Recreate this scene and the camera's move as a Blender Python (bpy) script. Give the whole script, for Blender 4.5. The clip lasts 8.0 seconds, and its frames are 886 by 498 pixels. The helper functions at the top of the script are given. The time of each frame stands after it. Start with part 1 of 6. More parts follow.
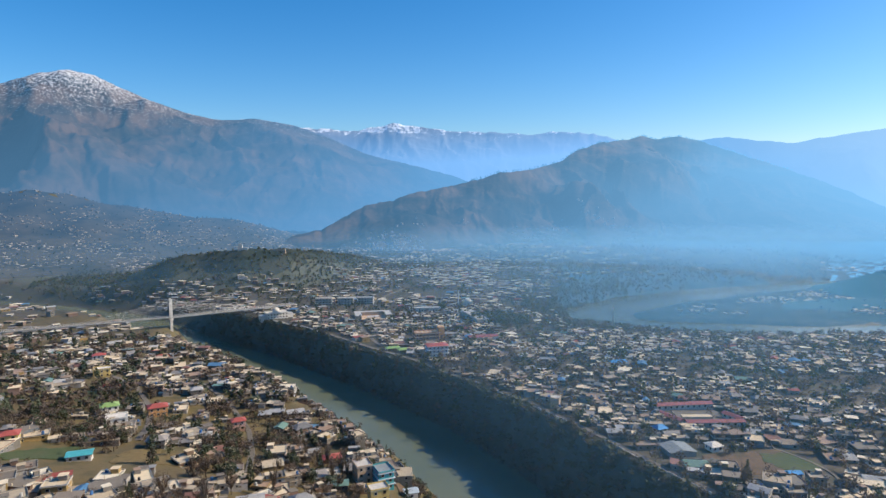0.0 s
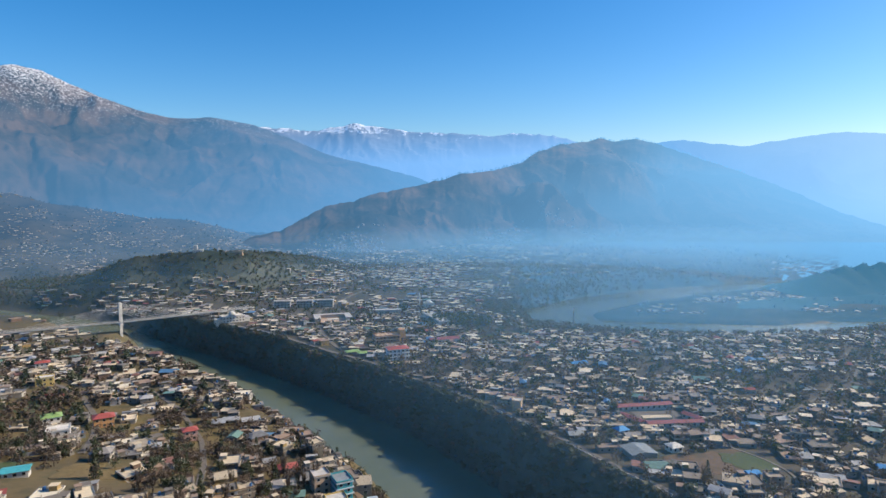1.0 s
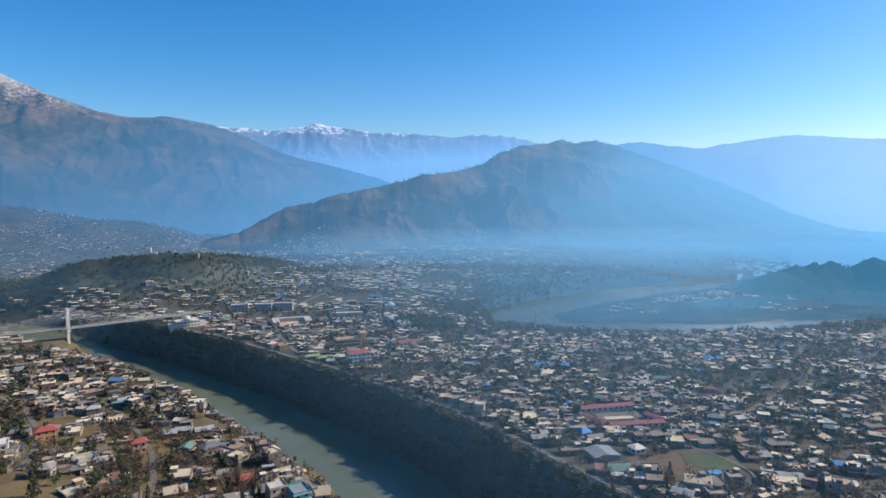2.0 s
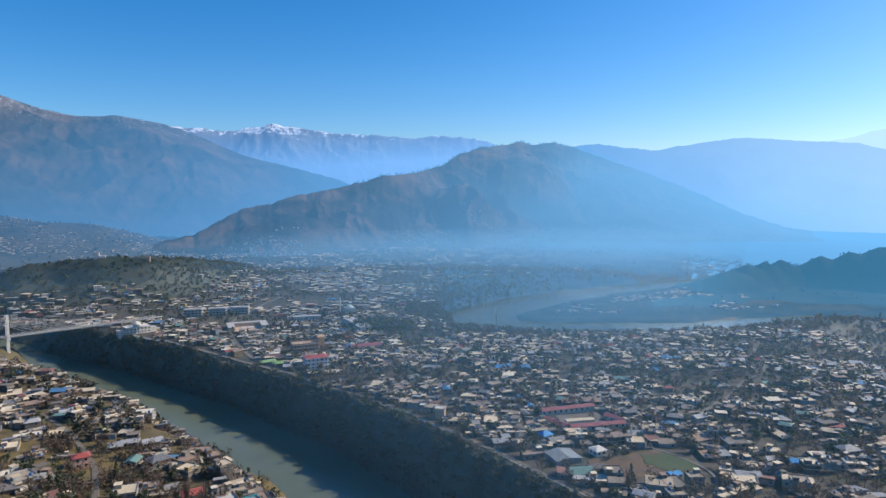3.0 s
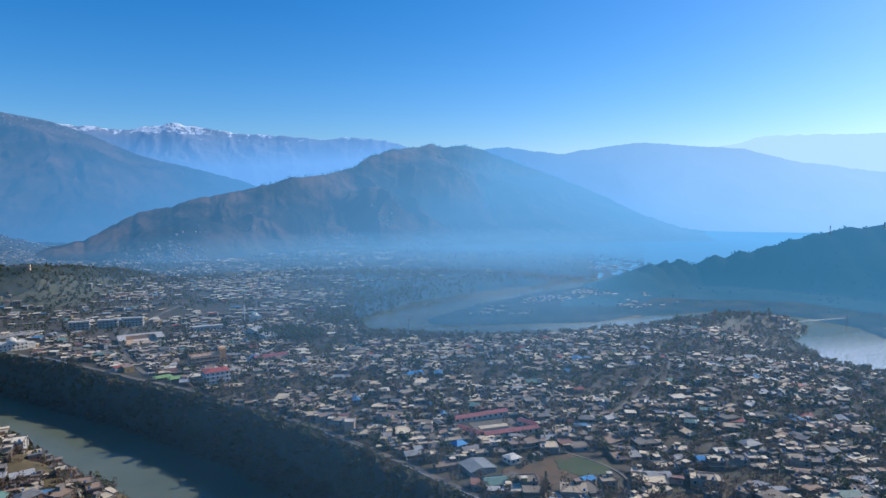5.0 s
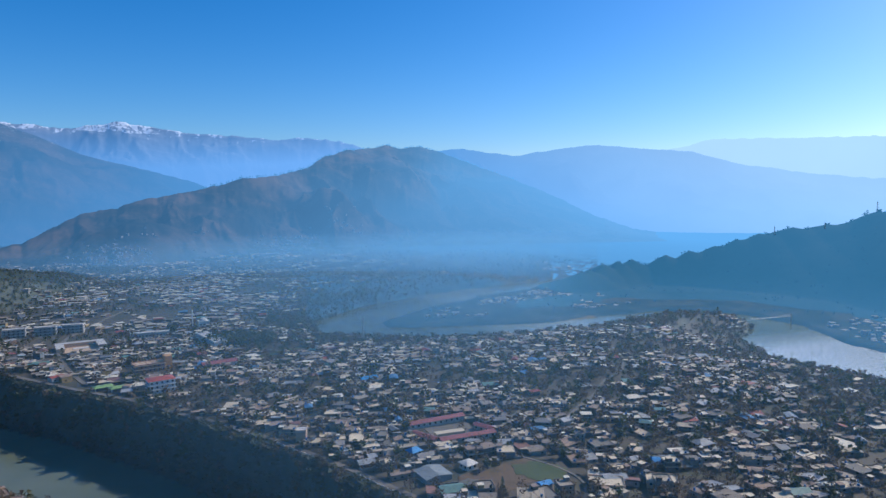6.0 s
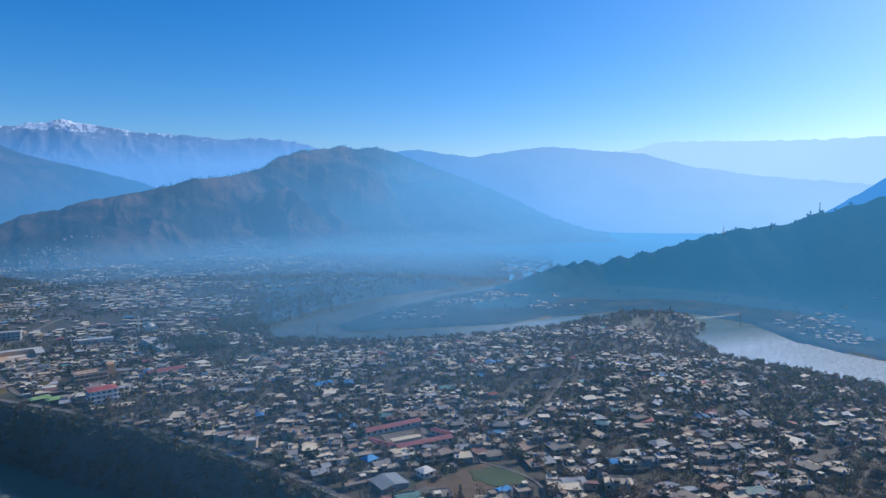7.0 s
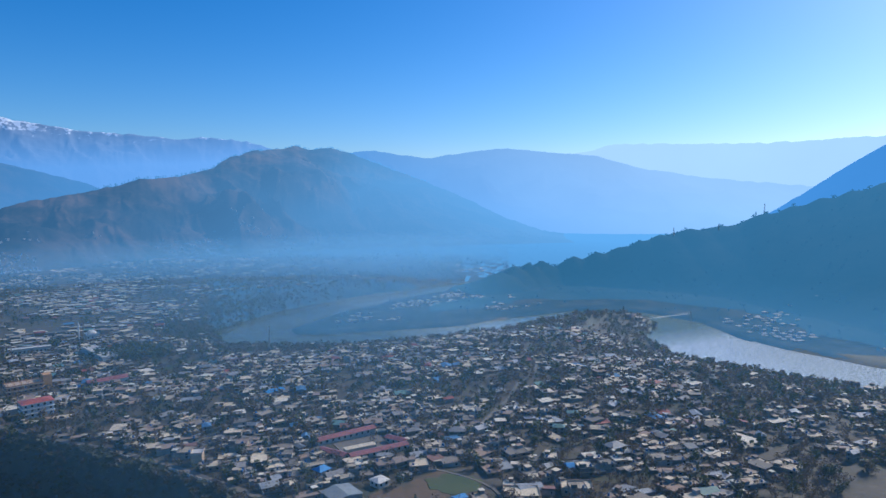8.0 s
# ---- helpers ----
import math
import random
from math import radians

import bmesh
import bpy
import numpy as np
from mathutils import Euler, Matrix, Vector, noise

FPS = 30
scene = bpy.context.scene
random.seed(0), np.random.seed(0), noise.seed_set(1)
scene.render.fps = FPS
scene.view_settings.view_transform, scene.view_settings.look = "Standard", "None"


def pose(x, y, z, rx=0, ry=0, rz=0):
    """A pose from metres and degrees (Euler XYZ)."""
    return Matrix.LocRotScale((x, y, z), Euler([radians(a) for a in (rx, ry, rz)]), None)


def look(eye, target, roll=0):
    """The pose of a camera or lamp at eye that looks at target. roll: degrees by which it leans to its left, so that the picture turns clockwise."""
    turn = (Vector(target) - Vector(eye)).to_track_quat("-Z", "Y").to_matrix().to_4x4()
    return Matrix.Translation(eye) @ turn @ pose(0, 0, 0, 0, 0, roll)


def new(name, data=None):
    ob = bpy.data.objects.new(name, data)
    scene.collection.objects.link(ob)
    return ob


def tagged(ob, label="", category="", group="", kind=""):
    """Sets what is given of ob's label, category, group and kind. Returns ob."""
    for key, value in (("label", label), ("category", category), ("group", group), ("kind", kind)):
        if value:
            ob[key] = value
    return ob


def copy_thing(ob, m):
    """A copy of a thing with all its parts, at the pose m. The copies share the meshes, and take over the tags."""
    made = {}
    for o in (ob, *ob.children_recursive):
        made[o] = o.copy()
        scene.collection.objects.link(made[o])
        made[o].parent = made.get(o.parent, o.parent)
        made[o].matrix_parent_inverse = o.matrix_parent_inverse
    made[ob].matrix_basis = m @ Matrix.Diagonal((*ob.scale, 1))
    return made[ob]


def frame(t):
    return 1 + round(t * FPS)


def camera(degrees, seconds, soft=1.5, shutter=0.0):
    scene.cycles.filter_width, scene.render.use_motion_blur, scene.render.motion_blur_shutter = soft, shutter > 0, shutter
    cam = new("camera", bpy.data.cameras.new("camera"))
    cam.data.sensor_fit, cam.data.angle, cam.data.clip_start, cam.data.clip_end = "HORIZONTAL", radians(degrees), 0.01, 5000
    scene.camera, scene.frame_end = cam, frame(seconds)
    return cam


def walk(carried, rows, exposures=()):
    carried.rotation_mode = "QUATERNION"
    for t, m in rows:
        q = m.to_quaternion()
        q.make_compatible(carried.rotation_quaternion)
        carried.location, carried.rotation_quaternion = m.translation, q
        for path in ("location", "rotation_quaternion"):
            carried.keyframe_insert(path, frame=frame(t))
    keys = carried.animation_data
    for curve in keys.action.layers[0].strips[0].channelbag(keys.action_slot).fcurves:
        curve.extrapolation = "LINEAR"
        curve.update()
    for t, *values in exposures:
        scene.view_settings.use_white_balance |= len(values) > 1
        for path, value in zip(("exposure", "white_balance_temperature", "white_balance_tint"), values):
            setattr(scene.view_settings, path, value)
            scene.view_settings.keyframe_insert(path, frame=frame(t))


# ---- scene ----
cam = camera(68.91, 8.0, soft=1.5)
# seconds, eye in metres, yaw, pitch, roll
PATH = [
    (0.0, -0.00, 0.00, 150.00, -0.000, -5.113, 0.439),
    (0.5, 0.36, 3.64, 149.94, -1.720, -5.076, 0.300),
    (1.0, 0.88, 7.44, 149.92, -3.401, -5.055, 0.258),
    (1.5, 1.59, 11.27, 149.84, -5.065, -5.023, 0.231),
    (3.0, 4.41, 22.79, 149.44, -10.254, -4.879, 0.266),
    (3.5, 5.58, 26.61, 149.40, -12.165, -4.847, 0.277),
    (4.0, 6.95, 30.38, 149.40, -14.093, -4.799, 0.304),
    (4.5, 8.52, 34.15, 149.39, -16.064, -4.758, 0.312),
    (6.0, 13.80, 45.38, 149.08, -21.929, -4.602, 0.244),
    (6.5, 15.70, 49.07, 149.06, -23.898, -4.564, 0.229),
    (7.0, 17.75, 52.62, 149.05, -25.738, -4.526, 0.194),
    (7.5, 19.99, 56.08, 149.12, -27.679, -4.476, 0.176),
    (8.0, 22.35, 59.46, 149.21, -29.644, -4.429, 0.167),
]
walk(cam, [(t, pose(x, y, z, 90 + pitch, roll, yaw)) for t, x, y, z, yaw, pitch, roll in PATH],
     exposures=[(0.0, 0.50, 6050, 10), (4.0, 0.25, 5520, 11), (8.0, 0.02, 5120, 12)])

# ---- world, sun ----
SUN_AZ, SUN_EL = 82.0, 34.0        # degrees to the right of +y, above the horizon
world = bpy.data.worlds.new("sky")
scene.world = world
world.use_nodes = True
wt = world.node_tree
sky = wt.nodes.new("ShaderNodeTexSky")
sky.sky_type = "NISHITA"
sky.sun_disc = False
sky.sun_elevation, sky.sun_rotation = radians(SUN_EL), radians(SUN_AZ)
sky.air_density, sky.dust_density, sky.ozone_density, sky.altitude = 1.0, 1.5, 3.5, 900
sat = wt.nodes.new("ShaderNodeHueSaturation")
sat.inputs["Saturation"].default_value, sat.inputs["Hue"].default_value = 1.36, 0.498
wt.links.new(sky.outputs[0], sat.inputs["Color"])
wt.links.new(sat.outputs[0], wt.nodes["Background"].inputs[0])
wt.nodes["Background"].inputs[1].default_value = 0.108

sun_lamp = bpy.data.lights.new("sun", "SUN")
sun_lamp.energy, sun_lamp.angle, sun_lamp.color = 4.6, radians(0.6), (1.0, 0.82, 0.58)
sun_ob = new("sun", sun_lamp)
sun_dir = Vector((math.sin(radians(SUN_AZ)) * math.cos(radians(SUN_EL)),
                  math.cos(radians(SUN_AZ)) * math.cos(radians(SUN_EL)), math.sin(radians(SUN_EL))))
sun_ob.matrix_world = look(sun_dir * 3000, (0, 0, 0))

# ---- materials ----
def ramp_nodes(nt, fac, stops):
    r = nt.nodes.new("ShaderNodeValToRGB")
    el = r.color_ramp.elements
    while len(el) < len(stops):
        el.new(0.5)
    for e, (p, c) in zip(el, stops):
        e.position, e.color = p, (*c, 1)
    nt.links.new(fac, r.inputs[0])
    return r.outputs[0]


def noise_node(nt, scale, detail=4, rough=0.6, coord=None):
    n = nt.nodes.new("ShaderNodeTexNoise")
    n.inputs["Scale"].default_value, n.inputs["Detail"].default_value, n.inputs["Roughness"].default_value = scale, detail, rough
    if coord is None:
        coord = nt.nodes.new("ShaderNodeNewGeometry").outputs["Position"]
    nt.links.new(coord, n.inputs["Vector"])
    return n.outputs["Fac"]


def mixed(nt, fac, a, b, mode="MIX"):
    m = nt.nodes.new("ShaderNodeMix")
    m.data_type, m.blend_type = "RGBA", mode
    for sock, v in ((m.inputs["Factor"], fac), (m.inputs["A"], a), (m.inputs["B"], b)):
        if isinstance(v, (int, float)):
            sock.default_value = v
        elif isinstance(v, tuple):
            sock.default_value = (*v, 1)
        else:
            nt.links.new(v, sock)
    return m.outputs["Result"]


def calc(nt, op, a, b, clamp=False):
    m = nt.nodes.new("ShaderNodeMath")
    m.operation, m.use_clamp = op, clamp
    for sock, v in zip(m.inputs, (a, b)):
        if isinstance(v, (int, float)):
            sock.default_value = v
        else:
            nt.links.new(v, sock)
    return m.outputs[0]


def material(name, colours, vary="noise", scale=0.05, rough=0.85, grain=0.5, bump=0.3, metal=0.0, dirt=0.35, step=False):
    """A worn surface: colours spread by noise, by island or by object; fine grain and stains over them."""
    m = bpy.data.materials.new(name)
    m.use_nodes = True
    nt = m.node_tree
    bsdf = nt.nodes["Principled BSDF"]
    bsdf.inputs["Roughness"].default_value, bsdf.inputs["Metallic"].default_value = rough, metal
    if vary == "noise":
        fac = noise_node(nt, scale, 5, 0.65)
        fac = calc(nt, "MULTIPLY_ADD", fac, 2.2)
        fac.node.inputs[2].default_value = -0.6
    elif vary == "island":
        fac = nt.nodes.new("ShaderNodeNewGeometry").outputs["Random Per Island"]
    else:
        fac = nt.nodes.new("ShaderNodeObjectInfo").outputs["Random"]
    n = len(colours)
    col = ramp_nodes(nt, fac, [(i / (n if step else max(1, n - 1)), c) for i, c in enumerate(colours)])
    if step:
        col.node.color_ramp.interpolation = "CONSTANT"
    fine = noise_node(nt, grain, 6, 0.7)
    stain = ramp_nodes(nt, fine, [(0.3, (1 - dirt,) * 3), (0.65, (1.0, 1.0, 1.0))])
    col = mixed(nt, 1.0, col, stain, "MULTIPLY")
    nt.links.new(col, bsdf.inputs["Base Color"])
    if bump:
        b = nt.nodes.new("ShaderNodeBump")
        b.inputs["Strength"].default_value, b.inputs["Distance"].default_value = bump, 0.3 / max(grain, 0.05)
        nt.links.new(fine, b.inputs["Height"])
        nt.links.new(b.outputs[0], bsdf.inputs["Normal"])
    return m


def hazed_material(name, rock, air, base, rise=0.0, z0=0.0, side=0.0, x0=0.0, snow=None, scale=0.004, patch=0.12, low=0.05, high=1.0, reach=0.0, near=0.0, lit=None, span=(-1600, 1600)):
    """Rock, scrub, walls and leaves with the haze before them painted on as glow."""
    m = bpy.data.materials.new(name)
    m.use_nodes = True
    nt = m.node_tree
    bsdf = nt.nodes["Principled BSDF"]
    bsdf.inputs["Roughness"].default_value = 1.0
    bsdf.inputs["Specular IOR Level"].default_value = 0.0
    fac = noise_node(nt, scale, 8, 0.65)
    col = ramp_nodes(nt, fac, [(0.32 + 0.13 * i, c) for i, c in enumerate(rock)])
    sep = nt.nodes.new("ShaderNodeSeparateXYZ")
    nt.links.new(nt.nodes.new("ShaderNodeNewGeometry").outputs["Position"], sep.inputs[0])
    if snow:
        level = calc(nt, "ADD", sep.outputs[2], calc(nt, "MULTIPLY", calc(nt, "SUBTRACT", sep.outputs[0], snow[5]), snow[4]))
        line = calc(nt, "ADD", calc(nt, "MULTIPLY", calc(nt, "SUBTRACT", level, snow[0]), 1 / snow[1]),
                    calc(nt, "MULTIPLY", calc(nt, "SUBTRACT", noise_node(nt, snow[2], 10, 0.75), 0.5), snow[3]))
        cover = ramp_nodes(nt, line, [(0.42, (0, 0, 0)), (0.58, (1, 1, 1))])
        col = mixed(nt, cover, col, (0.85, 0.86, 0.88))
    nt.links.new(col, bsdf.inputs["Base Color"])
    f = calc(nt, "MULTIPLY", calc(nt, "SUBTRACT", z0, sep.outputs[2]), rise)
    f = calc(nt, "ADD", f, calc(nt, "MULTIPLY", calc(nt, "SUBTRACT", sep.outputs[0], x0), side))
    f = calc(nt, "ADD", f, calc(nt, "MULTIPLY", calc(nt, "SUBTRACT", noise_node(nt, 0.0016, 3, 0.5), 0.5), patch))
    # the painted haze thickens with distance from the camera's start
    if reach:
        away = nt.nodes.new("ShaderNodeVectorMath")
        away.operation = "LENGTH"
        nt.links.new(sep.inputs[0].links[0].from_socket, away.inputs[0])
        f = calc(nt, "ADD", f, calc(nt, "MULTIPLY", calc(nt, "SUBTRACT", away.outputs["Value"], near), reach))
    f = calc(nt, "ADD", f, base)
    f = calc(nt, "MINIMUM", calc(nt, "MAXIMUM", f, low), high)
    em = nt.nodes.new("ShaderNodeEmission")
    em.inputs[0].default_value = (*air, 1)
    if lit:                                  # haze colour painted brighter towards the sun's side
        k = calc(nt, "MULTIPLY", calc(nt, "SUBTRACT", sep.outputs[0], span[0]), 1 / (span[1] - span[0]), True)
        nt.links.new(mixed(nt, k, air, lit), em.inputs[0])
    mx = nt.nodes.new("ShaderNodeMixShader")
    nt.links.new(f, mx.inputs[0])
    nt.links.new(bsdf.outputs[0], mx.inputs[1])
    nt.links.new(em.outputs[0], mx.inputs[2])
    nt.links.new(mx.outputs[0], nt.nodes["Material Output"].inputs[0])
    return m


M_GROUND = material("dry_grass_and_earth", [(0.04, 0.045, 0.028), (0.07, 0.06, 0.042), (0.10, 0.08, 0.056), (0.055, 0.06, 0.035), (0.045, 0.05, 0.03)], scale=0.018, grain=0.35, bump=0.25)
nt = M_GROUND.node_tree
grass = nt.nodes["Principled BSDF"].inputs["Base Color"].links[0].from_socket
slope = nt.nodes.new("ShaderNodeSeparateXYZ")
nt.links.new(nt.nodes.new("ShaderNodeNewGeometry").outputs["True Normal"], slope.inputs[0])
steep = ramp_nodes(nt, slope.outputs[2], [(0.80, (1, 1, 1)), (0.96, (0, 0, 0))])
def plan_mask(nt, name):
    a = nt.nodes.new("ShaderNodeAttribute")
    a.attribute_name = name
    return a.outputs["Fac"]


bush = ramp_nodes(nt, noise_node(nt, 0.15, 6, 0.7), [(0.3, (0.05, 0.06, 0.045)), (0.7, (0.085, 0.09, 0.065))])
col = mixed(nt, plan_mask(nt, "scrub"), grass, bush)
col = mixed(nt, steep, col, bush)
col = mixed(nt, plan_mask(nt, "sand"), col, ramp_nodes(nt, noise_node(nt, 0.05, 5, 0.6), [(0.3, (0.11, 0.11, 0.10)), (0.7, (0.20, 0.19, 0.17))]))
col = mixed(nt, plan_mask(nt, "earth"), col, ramp_nodes(nt, noise_node(nt, 0.06, 6, 0.65), [(0.3, (0.06, 0.056, 0.02)), (0.5, (0.14, 0.10, 0.034)), (0.7, (0.085, 0.078, 0.022))]))
nt.links.new(col, nt.nodes["Principled BSDF"].inputs["Base Color"])
M_GLASS = material("dark_window_glass", [(0.02, 0.025, 0.03), (0.04, 0.045, 0.05)], vary="island", rough=0.12, bump=0)
M_LEAF = material("evergreen_leaves", [(0.05, 0.065, 0.032), (0.07, 0.085, 0.04), (0.095, 0.10, 0.05)], vary="island", grain=1.2, bump=0, dirt=0.15, rough=0.6)
M_TWIG = material("bare_twigs", [(0.125, 0.095, 0.07), (0.17, 0.125, 0.09), (0.10, 0.08, 0.06)], vary="island", grain=1.2, bump=0, dirt=0.15)
M_BUSH = material("dark_scrub", [(0.075, 0.09, 0.06), (0.10, 0.105, 0.07), (0.12, 0.115, 0.08)], vary="island", grain=0.8, bump=0, dirt=0.1)
M_BARK = material("bark", [(0.06, 0.045, 0.03), (0.10, 0.08, 0.06)], grain=4, bump=0.3)
for m in (M_LEAF, M_TWIG, M_BUSH):            # thin leaves and twigs let some light through
    nt = m.node_tree
    bsdf, out = nt.nodes["Principled BSDF"], nt.nodes["Material Output"]
    back = nt.nodes.new("ShaderNodeBsdfTranslucent")
    nt.links.new(bsdf.inputs["Base Color"].links[0].from_socket, back.inputs[0])
    mx = nt.nodes.new("ShaderNodeMixShader")
    mx.inputs[0].default_value = 0.4
    nt.links.new(bsdf.outputs[0], mx.inputs[1])
    nt.links.new(back.outputs[0], mx.inputs[2])
    nt.links.new(mx.outputs[0], out.inputs[0])
M_ASPHALT = material("worn_asphalt", [(0.10, 0.095, 0.09), (0.16, 0.15, 0.135)], scale=0.05, grain=1.5, bump=0.1)

# river: silty water with small waves
M_WATER = bpy.data.materials.new("silty_river_water")
M_WATER.use_nodes = True
nt = M_WATER.node_tree
bsdf = nt.nodes["Principled BSDF"]
nt.links.new(ramp_nodes(nt, noise_node(nt, 0.012, 4, 0.6), [(0.3, (0.12, 0.145, 0.10)), (0.7, (0.16, 0.18, 0.125))]), bsdf.inputs["Base Color"])
bsdf.inputs["Roughness"].default_value = 0.12
bsdf.inputs["IOR"].default_value = 1.33
bsdf.inputs["Specular IOR Level"].default_value = 0.5
wave = nt.nodes.new("ShaderNodeBump")
wave.inputs["Strength"].default_value, wave.inputs["Distance"].default_value = 0.25, 0.6
nt.links.new(noise_node(nt, 0.22, 5, 0.6), wave.inputs["Height"])
nt.links.new(wave.outputs[0], bsdf.inputs["Normal"])
# white water and sun glitter painted into the base colour, streaked along the current
stretch = nt.nodes.new("ShaderNodeMapping")
stretch.inputs["Rotation"].default_value, stretch.inputs["Scale"].default_value = (0, 0, radians(12)), (1.0, 0.6, 1.0)
nt.links.new(nt.nodes.new("ShaderNodeNewGeometry").outputs["Position"], stretch.inputs[0])
foam_glitter = calc(nt, "MULTIPLY", plan_mask(nt, "rapids_glitter"), ramp_nodes(nt, noise_node(nt, 0.5, 10, 0.85, stretch.outputs[0]), [(0.44, (0, 0, 0)), (0.55, (1, 1, 1))]))
nt.links.new(mixed(nt, foam_glitter, bsdf.inputs["Base Color"].links[0].from_socket, (0.80, 0.80, 0.78)), bsdf.inputs["Base Color"])

# ---- the land ----
WATER = -38.0


def lattice(ix, iy, seed):
    h = (ix * 374761393 + iy * 668265263 + seed * 974711) & 0x7FFFFFFF
    h = ((h ^ (h >> 13)) * 1274126177) & 0x7FFFFFFF
    return ((h ^ (h >> 16)) & 0xFFFF) / 65535.0


def value_noise(x, y, seed):
    ix, iy = np.floor(x).astype(np.int64), np.floor(y).astype(np.int64)
    fx, fy = x - ix, y - iy
    fx, fy = fx * fx * (3 - 2 * fx), fy * fy * (3 - 2 * fy)
    a, b = lattice(ix, iy, seed), lattice(ix + 1, iy, seed)
    c, d = lattice(ix, iy + 1, seed), lattice(ix + 1, iy + 1, seed)
    return (a + (b - a) * fx) + ((c + (d - c) * fx) - (a + (b - a) * fx)) * fy


def fbm(x, y, octaves=4, seed=0, ridged=False):
    total, amp, norm = 0.0, 1.0, 0.0
    for o in range(octaves):
        n = value_noise(x, y, seed + o * 17)
        total = total + amp * ((1 - np.abs(2 * n - 1)) if ridged else n)
        norm += amp
        amp *= 0.5
        x, y = x * 2.03 + 11.3, y * 2.03 - 7.1
    return total / norm


def sm(a, b, x):
    t = np.clip((x - a) / (b - a), 0, 1)
    return t * t * (3 - 2 * t)


def along(x, y, line):
    """Distance to a polyline of (x, y, value), the value there, and on which side (left is positive)."""
    best = np.full(np.shape(x), 1e12)
    val, side = np.zeros(np.shape(x)), np.zeros(np.shape(x))
    for (ax, ay, av), (bx, by, bv) in zip(line, line[1:]):
        dx, dy = bx - ax, by - ay
        t = np.clip(((x - ax) * dx + (y - ay) * dy) / (dx * dx + dy * dy), 0, 1)
        px, py = x - ax - t * dx, y - ay - t * dy
        d = px * px + py * py
        near = d < best
        best = np.where(near, d, best)
        val = np.where(near, av + t * (bv - av), val)
        side = np.where(near, np.sign(dx * (y - ay) - dy * (x - ax)), side)
    return np.sqrt(best), val, side


def crest_of(x, y, line):
    """Distance to a crest line, its height there smoothed along it, and 1 on the valley's side of it, 0 behind."""
    pts = []
    for (ax, ay, az_), (bx, by, bz) in zip(line, line[1:]):
        n = max(1, int(math.hypot(bx - ax, by - ay) / 40))
        pts += [(ax + (bx - ax) * t / n, ay + (by - ay) * t / n, az_ + (bz - az_) * t / n) for t in range(n)]
    best = np.full(np.shape(x), 1e12)
    for px, py, _ in pts:
        best = np.minimum(best, np.hypot(x - px, y - py))
    tw = tz_ = tr_ = 0.0
    for px, py, pz in pts:
        w = np.exp(-(np.hypot(x - px, y - py) - best) / 22)
        tw, tz_, tr_ = tw + w, tz_ + w * pz, tr_ + w * math.hypot(px, py)
    return best, tz_ / tw, 1 - sm(-60, 60, np.hypot(x, y) - tr_ / tw)


# centre lines of the two rivers: x, y, half width
RIVER = [(330, -900, 30), (260, -400, 30), (168, 60, 28), (107, 228, 26), (62, 328, 25), (23, 408, 26), (-6, 460, 26), (-48, 516, 26), (-102, 586, 25), (-153, 643, 25), (-207, 699, 26),
         (-280, 768, 29), (-380, 862, 26), (-500, 960, 22), (-740, 1075, 20), (-1150, 1150, 28), (-2200, 1500, 28)]
BEND = [(2600, 1900, 40), (1500, 1560, 40), (900, 1275, 36), (700, 1235, 36), (500, 1170, 40), (330, 1075, 46), (235, 985, 42), (232, 905, 44), (290, 864, 42), (400, 838, 42), (520, 822, 36),
        (620, 846, 24), (720, 850, 24), (800, 790, 24), (800, 705, 26), (725, 620, 62), (700, 540, 72), (714, 460, 62), (728, 380, 52), (750, 250, 50), (790, -100, 50), (900, -900, 50)]
SPUR = [(-760, 1270, -28), (-610, 1180, -20), (-525, 1135, 16), (-445, 1115, 38), (-347, 1116, 47), (-300, 1140, 47), (-262, 1222, 37), (-240, 1300, 28), (-200, 1440, 4)]
RIDGE = [(722, 1090, -6), (740, 1095, 3), (790, 1118, 9), (870, 1130, 13), (935, 1105, 21), (1020, 1060, 39), (1090, 1013, 68), (1150, 985, 79), (1210, 955, 84), (1262, 895, 108), (1320, 810, 143), (1375, 725, 170), (1450, 560, 240), (1500, 300, 260), (1500, -300, 200)]


